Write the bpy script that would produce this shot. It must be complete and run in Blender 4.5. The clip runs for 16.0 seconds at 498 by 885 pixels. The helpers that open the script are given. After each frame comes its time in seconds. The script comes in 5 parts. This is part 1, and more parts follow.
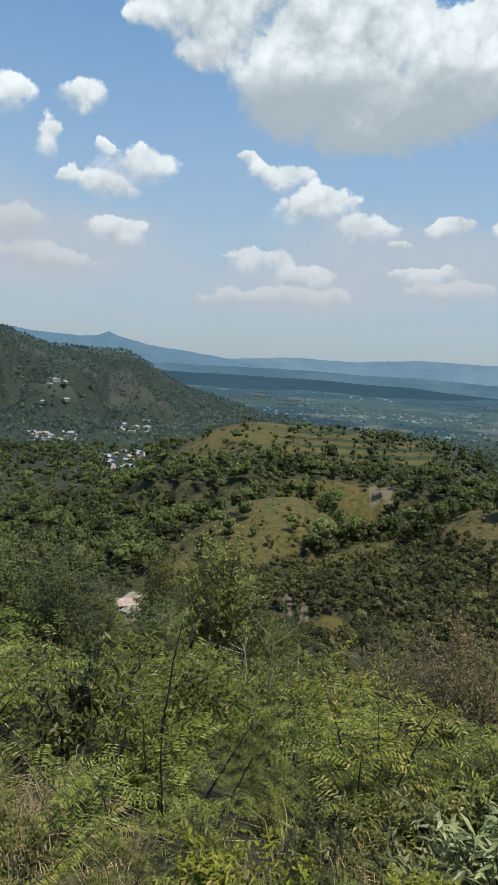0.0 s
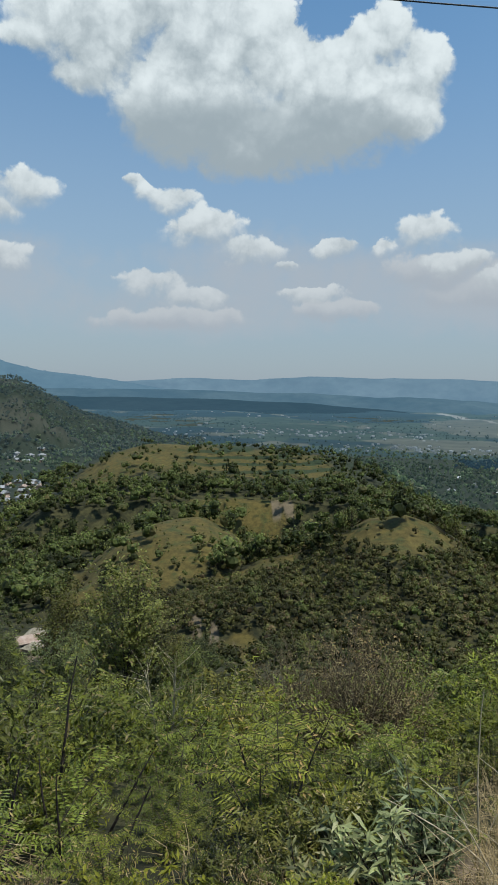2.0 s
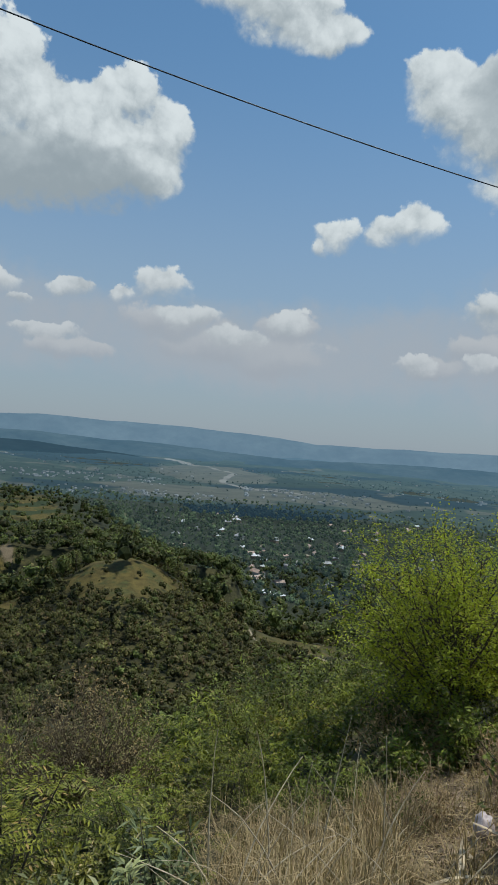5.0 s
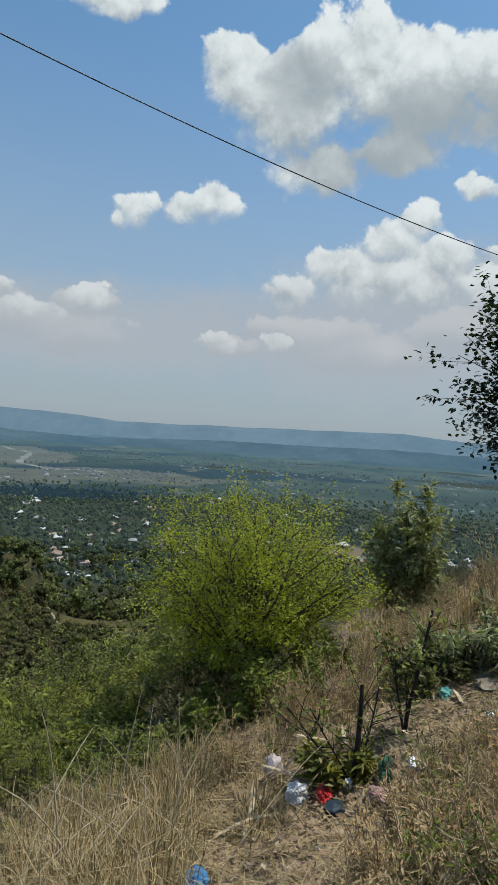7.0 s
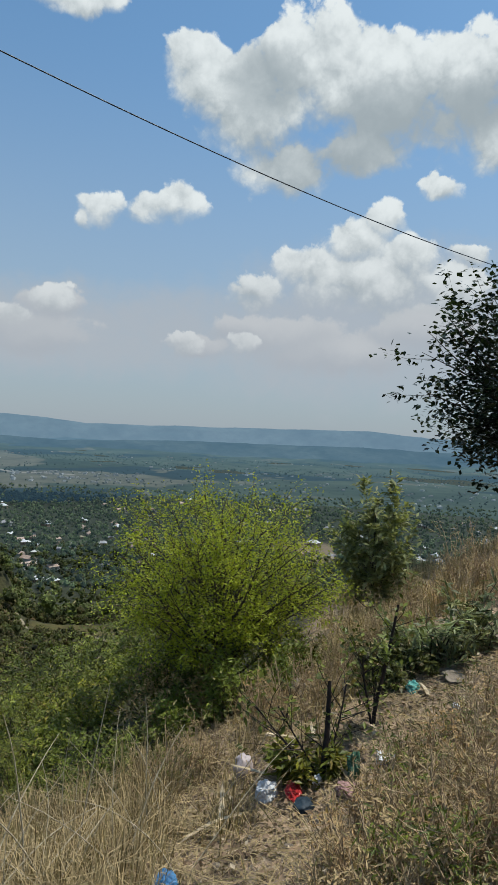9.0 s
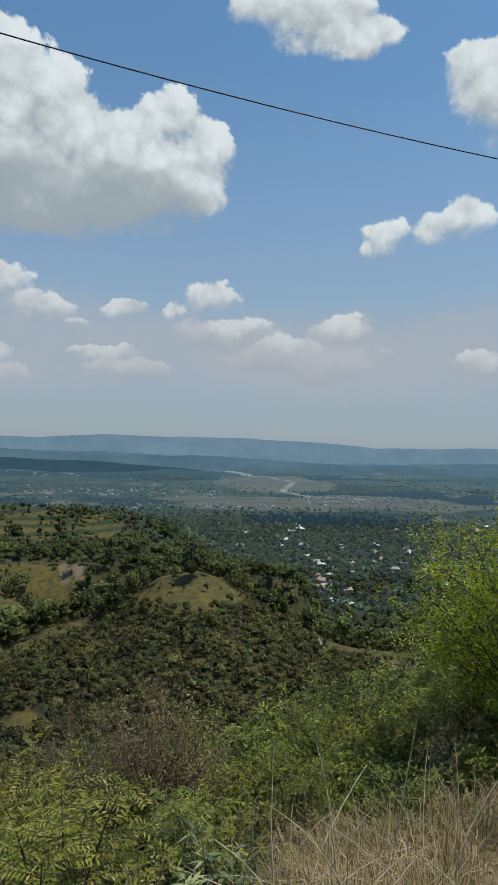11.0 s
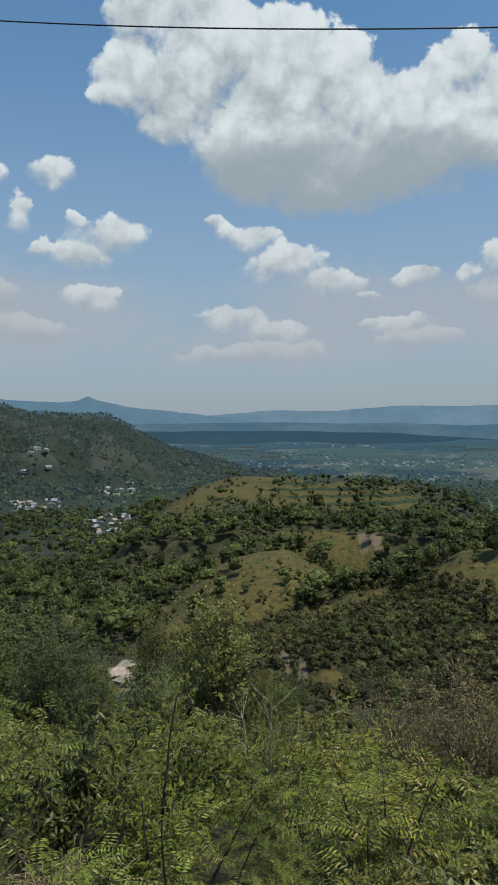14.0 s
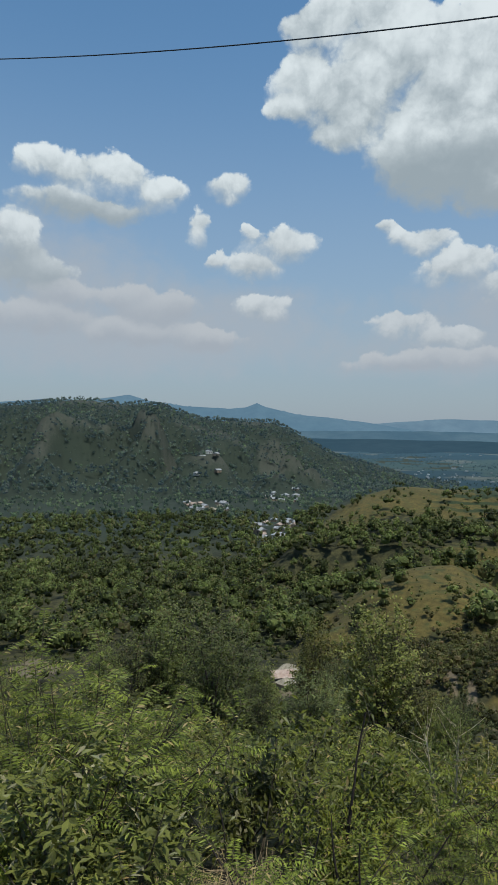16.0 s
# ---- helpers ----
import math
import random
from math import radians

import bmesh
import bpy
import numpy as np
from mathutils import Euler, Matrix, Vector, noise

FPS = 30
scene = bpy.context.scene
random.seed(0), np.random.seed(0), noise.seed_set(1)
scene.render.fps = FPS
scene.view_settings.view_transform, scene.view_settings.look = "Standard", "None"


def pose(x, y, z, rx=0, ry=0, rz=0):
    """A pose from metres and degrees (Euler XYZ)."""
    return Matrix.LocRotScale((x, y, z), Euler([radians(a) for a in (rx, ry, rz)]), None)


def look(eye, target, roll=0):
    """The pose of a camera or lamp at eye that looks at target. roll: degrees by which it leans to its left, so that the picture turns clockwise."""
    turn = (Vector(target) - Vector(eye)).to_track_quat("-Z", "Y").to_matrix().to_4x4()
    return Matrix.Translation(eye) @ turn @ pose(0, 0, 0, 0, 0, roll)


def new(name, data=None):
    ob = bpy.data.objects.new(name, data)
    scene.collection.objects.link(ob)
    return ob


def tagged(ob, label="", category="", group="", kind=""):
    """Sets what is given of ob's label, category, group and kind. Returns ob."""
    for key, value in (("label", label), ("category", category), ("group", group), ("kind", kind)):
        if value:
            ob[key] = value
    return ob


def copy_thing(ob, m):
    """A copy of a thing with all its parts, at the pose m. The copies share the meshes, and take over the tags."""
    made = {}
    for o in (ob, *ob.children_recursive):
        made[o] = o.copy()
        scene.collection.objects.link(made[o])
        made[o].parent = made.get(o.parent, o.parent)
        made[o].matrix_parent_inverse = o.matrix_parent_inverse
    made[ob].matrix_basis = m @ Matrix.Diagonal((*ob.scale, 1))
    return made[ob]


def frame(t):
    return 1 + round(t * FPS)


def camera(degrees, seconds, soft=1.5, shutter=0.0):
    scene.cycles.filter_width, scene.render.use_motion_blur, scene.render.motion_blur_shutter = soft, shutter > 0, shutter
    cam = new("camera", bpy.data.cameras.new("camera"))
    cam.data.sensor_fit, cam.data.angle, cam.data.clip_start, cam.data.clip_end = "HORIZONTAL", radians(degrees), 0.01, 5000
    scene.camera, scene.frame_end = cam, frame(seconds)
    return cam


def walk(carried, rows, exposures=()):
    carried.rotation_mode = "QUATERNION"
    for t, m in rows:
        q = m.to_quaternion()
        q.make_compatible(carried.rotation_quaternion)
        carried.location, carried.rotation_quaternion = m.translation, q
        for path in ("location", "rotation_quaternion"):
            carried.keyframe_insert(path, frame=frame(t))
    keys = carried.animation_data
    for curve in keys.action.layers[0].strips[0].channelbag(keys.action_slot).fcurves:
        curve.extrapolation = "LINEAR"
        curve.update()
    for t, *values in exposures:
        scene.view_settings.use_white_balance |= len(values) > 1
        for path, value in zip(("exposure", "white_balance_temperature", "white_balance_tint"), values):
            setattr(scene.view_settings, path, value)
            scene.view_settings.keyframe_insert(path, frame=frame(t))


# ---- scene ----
EYE = 1.6
cam = camera(41.65, 16.0, soft=1.3)
PATH = [
    (0.0, -0.004, 0.001, 0.000, 2.15, -6.88, -3.41),
    (0.5, 0.043, -0.026, 0.010, 0.21, -6.71, -2.01),
    (1.0, 0.069, -0.062, 0.026, -1.25, -5.32, -1.41),
    (1.5, 0.085, -0.049, 0.024, -1.29, -4.80, -1.62),
    (2.0, 0.131, -0.088, 0.033, -6.81, -4.81, -1.16),
    (2.5, 0.143, -0.092, 0.052, -10.52, -6.31, -0.89),
    (3.0, 0.062, -0.049, 0.029, -16.77, -10.12, -1.99),
    (3.5, 0.070, -0.089, 0.039, -18.49, -4.43, -2.10),
    (4.0, 0.053, -0.140, 0.053, -18.72, -0.66, -2.80),
    (4.5, -0.001, -0.083, 0.082, -22.25, 1.93, -3.82),
    (5.0, -0.035, -0.074, 0.050, -30.05, 0.11, -4.82),
    (5.2, -0.057, -0.073, 0.029, -32.81, 0.07, -5.36),
    (7.3, 0.222, -0.001, -0.096, -48.65, -0.74, -3.40),
    (7.5, 0.230, 0.002, -0.095, -49.56, -0.65, -3.23),
    (8.0, 0.230, -0.023, -0.098, -50.77, -0.36, -3.62),
    (8.5, 0.243, -0.028, -0.117, -51.56, -2.07, -2.83),
    (9.0, 0.234, -0.033, -0.097, -49.85, -0.54, -2.97),
    (9.5, 0.159, 0.005, -0.075, -41.42, 1.67, -2.98),
    (10.0, 0.168, 0.073, -0.109, -34.49, 3.06, -2.60),
    (10.2, 0.155, 0.069, -0.101, -32.50, 2.63, -2.10),
    (12.3, 0.204, -0.129, 0.050, -14.23, -1.95, -1.09),
    (12.5, 0.202, -0.138, 0.060, -12.89, -2.48, -0.63),
    (13.0, 0.164, -0.121, 0.129, -7.91, -2.41, 0.06),
    (13.5, 0.123, -0.093, 0.126, -3.66, -2.64, 0.69),
    (14.0, 0.023, -0.060, 0.099, 0.43, -2.06, 0.37),
    (14.5, -0.065, -0.031, 0.068, 5.06, -1.59, 0.21),
    (15.0, -0.161, 0.017, 0.094, 9.05, -1.21, -0.49),
    (15.5, -0.239, 0.043, 0.099, 12.39, -1.24, -0.51),
    (16.0, -0.279, 0.041, 0.080, 14.87, -1.45, -0.61),
]
walk(cam, [(t, pose(x, y, z + EYE, 90 + pitch, roll, yaw)) for t, x, y, z, yaw, pitch, roll in PATH],
     [(0.0, -0.05, 6260, 5), (0.5, -0.08, 6230, 4), (1.0, -0.18, 6190, 3), (1.5, -0.29, 6180, 3), (2.5, -0.2, 6200, 4), (3.0, 0.2, 6260, 5),
      (3.5, 0.03, 6260, 5), (4.0, -0.23, 6240, 5), (4.5, -0.48, 6200, 4), (5.0, -0.46, 6210, 4), (7.5, -0.28, 6370, 5), (8.5, -0.33, 6370, 5),
      (9.0, -0.27, 6370, 5), (9.5, -0.3, 6350, 5), (10.0, -0.33, 6300, 5), (12.5, -0.41, 6240, 5), (14.0, -0.38, 6190, 4), (16.0, -0.37, 6170, 4)])

# ---------------------------------------------------------------- world and sun
SUN_EL, SUN_AZ = 68.0, 126.0          # degrees above the horizon; clockwise from +y


class Graph:
    """Short hand for wiring nodes."""

    def __init__(self, tree):
        self.tree = tree
        tree.nodes.clear()

    def node(self, kind, **values):
        n = self.tree.nodes.new(kind)
        for key, value in values.items():
            setattr(n, key, value)
        return n

    def put(self, socket, value):
        if isinstance(value, bpy.types.NodeSocket):
            self.tree.links.new(value, socket)
        else:
            socket.default_value = value

    def math(self, op, a, b=0.0, c=0.0, clamp=False):
        n = self.node("ShaderNodeMath", operation=op, use_clamp=clamp)
        for s, v in zip(n.inputs, (a, b, c)):
            self.put(s, v)
        return n.outputs[0]

    def vec(self, op, a, b=(0, 0, 0), c=(0, 0, 0)):
        n = self.node("ShaderNodeVectorMath", operation=op)
        for s, v in zip(n.inputs, (a, b, c)):
            self.put(s, v)
        return n.outputs["Value"] if op == "DOT_PRODUCT" else n.outputs[0]

    def scale(self, a, k):
        n = self.node("ShaderNodeVectorMath", operation="SCALE")
        self.put(n.inputs[0], a)
        self.put(n.inputs["Scale"], k)
        return n.outputs[0]

    def mix(self, f, a, b, how="MIX"):
        n = self.node("ShaderNodeMix", data_type="RGBA", blend_type=how)
        self.put(n.inputs[0], f)
        self.put(n.inputs[6], (*a, 1) if isinstance(a, tuple) else a)
        self.put(n.inputs[7], (*b, 1) if isinstance(b, tuple) else b)
        return n.outputs[2]

    def ramp(self, x, lo, hi, to_lo=0.0, to_hi=1.0, smooth=True):
        n = self.node("ShaderNodeMapRange", interpolation_type="SMOOTHSTEP" if smooth else "LINEAR")
        for s, v in zip(n.inputs, (x, lo, hi, to_lo, to_hi)):
            self.put(s, v)
        return n.outputs[0]

    def noise(self, at, scale, detail=4.0, rough=0.55, warp=0.0):
        n = self.node("ShaderNodeTexNoise")
        self.put(n.inputs["Vector"], at)
        for key, v in (("Scale", scale), ("Detail", detail), ("Roughness", rough), ("Distortion", warp)):
            self.put(n.inputs[key], v)
        return n.outputs[0]


world = bpy.data.worlds.new("sky")
scene.world = world
world.use_nodes = True
g = Graph(world.node_tree)
sky = g.node("ShaderNodeTexSky", sky_type="NISHITA", sun_disc=False, sun_elevation=radians(SUN_EL),
             sun_rotation=radians(SUN_AZ), altitude=600, air_density=1.0, dust_density=1.2, ozone_density=1.0)
ray = g.node("ShaderNodeTexCoord").outputs["Generated"]
axis = g.node("ShaderNodeSeparateXYZ")
g.put(axis.inputs[0], ray)
compass = g.math("MULTIPLY", g.math("ARCTAN2", axis.outputs[0], axis.outputs[1]), 57.2958)
height = g.math("MULTIPLY", g.math("ARCSINE", axis.outputs[2]), 57.2958)
flat = g.node("ShaderNodeCombineXYZ")
g.put(flat.inputs[0], compass)
g.put(flat.inputs[1], height)
wob = g.node("ShaderNodeTexNoise")
g.put(wob.inputs["Vector"], ray)
for key, v in (("Scale", 16.0), ("Detail", 6.0), ("Roughness", 0.6)):
    g.put(wob.inputs[key], v)
here = g.vec("MULTIPLY_ADD", g.vec("SUBTRACT", wob.outputs["Color"], (0.5, 0.5, 0.5)), (3.4, 2.6, 0), flat.outputs[0])


def puffs(blobs, hard=3.0):
    """Some cloud puffs, (compass, height, half width, half height) in degrees: how deep a direction lies in them (1 inside, 0 at the rim, falling
    outside), and how high in its puff (-1 at the foot, 1 at the top)."""
    total, lean = 1e-20, 0.0
    for a, e, w, h in blobs:
        d = g.vec("MULTIPLY_ADD", here, (1 / w, 1 / h, 0), (-a / w, -e / h, 0))
        near = g.math("POWER", math.exp(-hard), g.vec("DOT_PRODUCT", d, d))
        total = g.math("ADD", near, total)
        lean = g.math("MULTIPLY_ADD", near, g.vec("DOT_PRODUCT", d, (0, 1, 0)), lean)
    return g.math("MULTIPLY_ADD", g.math("LOGARITHM", total, math.e), 1 / hard, 1.0), g.math("DIVIDE", lean, total)


CUMULUS = [(17.5, 26.9, 3.5, 2.0), (21.0, 24.5, 2.4, 2.3), (19.4, 21.7, 3.3, 3.0), (13.7, 22.8, 6.2, 4.4), (7.4, 25.5, 5.3, 4.2), (2.1, 28.4, 4.8, 3.4), (7.4, 19.8, 8.2, 2.8), (1.1, 21.8, 6.2, 3.7), (-9.6, 30.7, 2.9, 2.1),
           (-10.6, 27.4, 2.9, 2.1), (-11.8, 25.6, 2.0, 0.9), (-7.2, 23.3, 2.9, 1.3), (-3.0, 28.6, 5.3, 4.1), (-5.9, 31.8, 3.4, 2.1), (-8.4, 25.9, 3.0, 2.4), (-5.2, 25.4, 3.6, 2.8), (2.7, 26.1, 5.2, 4.2), (0.8, 22.2, 5.8, 3.7)]
CUMULUS += [(6.0, 18.9, 7.5, 2.2), (13.5, 20.2, 5.6, 2.6), (44.7, 27.7, 3.4, 2.8), (43.2, 29.7, 2.6, 1.9), (48.7, 25.7, 4.3, 3.7), (53.8, 29.3, 6.7, 4.3), (59.7, 27.1, 5.2, 4.5), (66.6, 27.5, 4.7, 4.7), (51.6, 21.7, 4.1, 2.3), (58.5, 23.4, 4.8, 1.9), (65.2, 20.9, 1.7, 1.3),
           (69.5, 23.6, 2.6, 2.1), (30.3, 33.3, 5.4, 2.1), (34.2, 32.0, 3.2, 1.2), (26.2, 34.3, 4.9, 1.3)]
SMALL = [(36.2, 18.2, 2.2, 1.4), (34.6, 16.9, 1.0, 0.8), (42.1, 18.9, 3.4, 1.6), (39.7, 18.2, 1.3, 0.8), (60.8, 18.4, 2.0, 1.4), (58.4, 16.7, 2.8, 2.0), (54.2, 14.7, 3.0, 1.7), (49.5, 12.4, 2.8, 1.5), (62.8, 15.4, 2.6, 2.0),
           (57.0, 13.3, 4.8, 2.1), (60.6, 12.9, 5.2, 2.7), (67.1, 12.5, 2.7, 2.5), (67.6, 15.7, 1.7, 0.9), (43.8, 7.6, 2.0, 0.9), (48.8, 8.0, 1.7, 1.0), (21.2, 12.9, 2.7, 1.3), (14.0, 11.7, 1.9, 0.7), (17.8, 11.7, 1.1, 0.8),
           (24.1, 10.5, 3.3, 1.0), (32.4, 10.5, 2.3, 1.2), (11.9, 7.9, 2.8, 0.7), (-2.4, 15.7, 0.9, 0.8), (28.5, 8.9, 3.2, 1.0), (-0.6, 15.4, 2.8, 0.9)]
SMALL += [(-3.2, 16.4, 1.1, 0.6), (2.7, 13.3, 3.5, 1.6), (6.8, 11.5, 2.9, 1.1), (9.8, 10.4, 1.4, 0.5), (13.9, 11.9, 1.8, 0.7), (-1.9, 8.6, 2.8, 1.3), (2.3, 7.3, 3.2, 1.1), (12.1, 8.1, 2.9, 0.7), (-33.1, 20.4, 2.0, 1.6),
           (-30.0, 20.0, 3.2, 1.7), (-26.5, 20.1, 2.6, 1.9), (-23.2, 18.8, 2.4, 1.5), (-30.9, 17.8, 4.3, 1.4), (-26.7, 17.5, 4.7, 0.9), (-16.6, 19.8, 2.2, 1.3), (-34.8, 14.4, 2.7, 2.4), (-33.5, 11.9, 3.3, 2.0), (-19.3, 16.6, 1.0, 1.7),
           (-15.1, 16.0, 0.9, 0.8), (-12.1, 15.1, 3.2, 1.5), (-14.3, 13.3, 2.7, 1.2), (-17.8, 13.7, 1.1, 0.8), (-14.0, 10.1, 2.6, 1.1)]
LOW = [(-30.8, 10.6, 2.7, 1.3), (-25.5, 10.6, 2.8, 1.3), (-21.9, 10.1, 2.4, 1.1), (-18.4, 7.3, 2.5, 1.0), (-33.1, 8.8, 4.9, 1.4), (-24.8, 7.8, 5.2, 1.2), (52.6, 8.7, 5.4, 1.9), (57.0, 7.2, 7.3, 1.7), (64.6, 9.3, 5.1, 2.1),
           (32.1, 9.9, 2.5, 1.6), (31.8, 7.0, 3.9, 1.4), (22.7, 9.9, 4.4, 1.4), (32.6, 10.4, 2.6, 1.1), (28.8, 8.1, 7.3, 1.6), (44.9, 7.5, 2.8, 0.9), (47.9, 9.2, 2.3, 1.2), (14.4, 6.6, 3.7, 1.0), (-18.6, 7.3, 3.3, 1.0),
           (-23.1, 9.6, 4.0, 1.4), (-0.2, 5.5, 6.3, 1.0)]
VEILS = [(58.0, 7.5, 12.0, 3.5), (64.0, 9.2, 7.0, 2.9), (55.0, 8.6, 7.0, 1.9), (27.0, 7.4, 6.0, 1.8), (36.0, 7.2, 6.0, 1.6), (-24.0, 7.6, 8.0, 2.0), (30.5, 7.5, 7.9, 2.1), (59.4, 10.3, 11.0, 2.8), (33.0, 8.5, 6.0, 2.7), (-28.8, 7.3, 11.7, 2.3), (2.0, 6.0, 9.0, 1.6), (20.0, 9.0, 9.0, 2.2), (62.0, 13.0, 9.0, 3.0), (-20.0, 9.0, 10.0, 2.5), (-32.0, 12.0, 7.0, 3.5), (45.0, 9.0, 9.0, 2.2), (7.0, 9.5, 7.0, 2.6)]
BASES = [(8.0, 18.8, 8.5, 2.6), (1.0, 20.2, 6.0, 2.6), (14.5, 20.3, 5.0, 2.2), (61.0, 26.0, 4.6, 2.6), (54.5, 23.2, 5.0, 1.8), (49.5, 28.5, 3.0, 2.4),
         (-29.2, 17.4, 5.4, 1.1), (-33.7, 12.2, 3.6, 1.8), (68.5, 26.0, 2.6, 2.0)]
fine = g.noise(ray, 20.0, 9.0, 0.56, 0.2)
lift = g.noise(g.vec("ADD", ray, (-0.003, -0.004, 0.012)), 20.0, 9.0, 0.56, 0.2)
cells = g.node("ShaderNodeTexVoronoi", feature="SMOOTH_F1")
g.put(cells.inputs["Vector"], g.vec("MULTIPLY_ADD", wob.outputs["Color"], (0.05, 0.05, 0.05), ray))
for key, v in (("Scale", 24.0), ("Detail", 3.0), ("Roughness", 0.55), ("Smoothness", 0.3)):
    g.put(cells.inputs[key], v)
heads = g.math("SUBTRACT", 0.5, cells.outputs["Distance"])
fray = g.math("MULTIPLY_ADD", g.math("SUBTRACT", fine, 0.5), 1.3, g.math("MULTIPLY", heads, 0.7))
big, big_up = puffs(CUMULUS)
few, few_up = puffs(SMALL)
dim, dim_up = puffs(LOW)
dull, _ = puffs(BASES, 1.2)
gloom = g.ramp(g.math("ADD", dull, g.math("MULTIPLY", fray, 0.3)), -1.1, 0.9)


def edge_of(depth, up, ragged, top, foot):
    """How opaque a cloud is: crisp heads, a soft foot."""
    width = g.ramp(up, -0.5, 0.5, foot, top)
    return g.ramp(g.math("MULTIPLY_ADD", fray, ragged, depth), -0.38, g.math("SUBTRACT", width, 0.33))


thick = edge_of(big, big_up, 0.9, 0.24, 0.95)
small = edge_of(g.math("ADD", few, 0.26), few_up, 1.15, 0.45, 1.7)
faint = edge_of(g.math("ADD", dim, 0.4), dim_up, 1.1, 0.55, 1.5)
veil, _ = puffs(VEILS, 1.0)
veil = g.math("MULTIPLY", g.ramp(g.math("MULTIPLY_ADD", fray, 1.3, veil), -2.4, 1.4), 0.84)
low = g.ramp(height, 3.0, 22.0, 1.0, 0.0)
relief = g.math("MULTIPLY_ADD", g.math("SUBTRACT", fine, lift), 0.95, g.math("MULTIPLY", heads, 0.5))
lean_up = g.mix(g.math("GREATER_THAN", big, few), few_up, big_up)
shade = g.math("ADD", g.math("MULTIPLY_ADD", lean_up, 0.42, 0.70), g.math("MULTIPLY", relief, g.ramp(gloom, 0.0, 1.0, 1.0, 0.45)))
shade = g.math("MULTIPLY_ADD", gloom, -0.62, shade)
shade = g.ramp(shade, -0.2, 0.95)
air = g.mix(g.math("MULTIPLY", g.ramp(height, -4.0, 34.0, 1.0, 0.0), 0.94), g.mix(1.0, g.scale(sky.outputs[0], 0.162), (0.86, 1.08, 1.12), "MULTIPLY"),
            (0.415, 0.456, 0.528))
white = g.mix(low, (0.97, 1.0, 1.02), (0.70, 0.71, 0.745))
grey = g.mix(low, (0.43, 0.485, 0.53), (0.485, 0.52, 0.57))
above = g.mix(veil, air, (0.522, 0.55, 0.612))
above = g.mix(g.math("MULTIPLY", faint, 0.85), above, g.mix(g.ramp(dim_up, -0.6, 0.8), (0.50, 0.525, 0.585), (0.66, 0.665, 0.70)))
cover = g.math("MAXIMUM", thick, g.math("MULTIPLY", small, g.ramp(height, 2.0, 15.0, 0.85, 1.0)))
above = g.mix(cover, above, g.mix(shade, grey, white))
back = g.node("ShaderNodeBackground")
g.put(back.inputs[0], above)
g.put(back.inputs[1], 1.0)
g.put(g.node("ShaderNodeOutputWorld").inputs[0], back.outputs[0])

sun = new("sun", bpy.data.lights.new("sun", "SUN"))
sun.data.energy, sun.data.angle, sun.data.color = 5.0, radians(0.55), (1.0, 0.95, 0.87)
a, e = radians(SUN_AZ), radians(SUN_EL)
sun.matrix_world = look((math.sin(a) * math.cos(e) * 90, math.cos(a) * math.cos(e) * 90, math.sin(e) * 90), (0, 0, 0))

# ---------------------------------------------------------------- materials


def material(name):
    m = bpy.data.materials.new(name)
    m.use_nodes = True
    gm = Graph(m.node_tree)
    out = gm.node("ShaderNodeOutputMaterial")
    bsdf = gm.node("ShaderNodeBsdfPrincipled")
    gm.put(out.inputs[0], bsdf.outputs[0])
    bsdf.inputs["Specular IOR Level"].default_value = 0.3
    return m, gm, bsdf, out


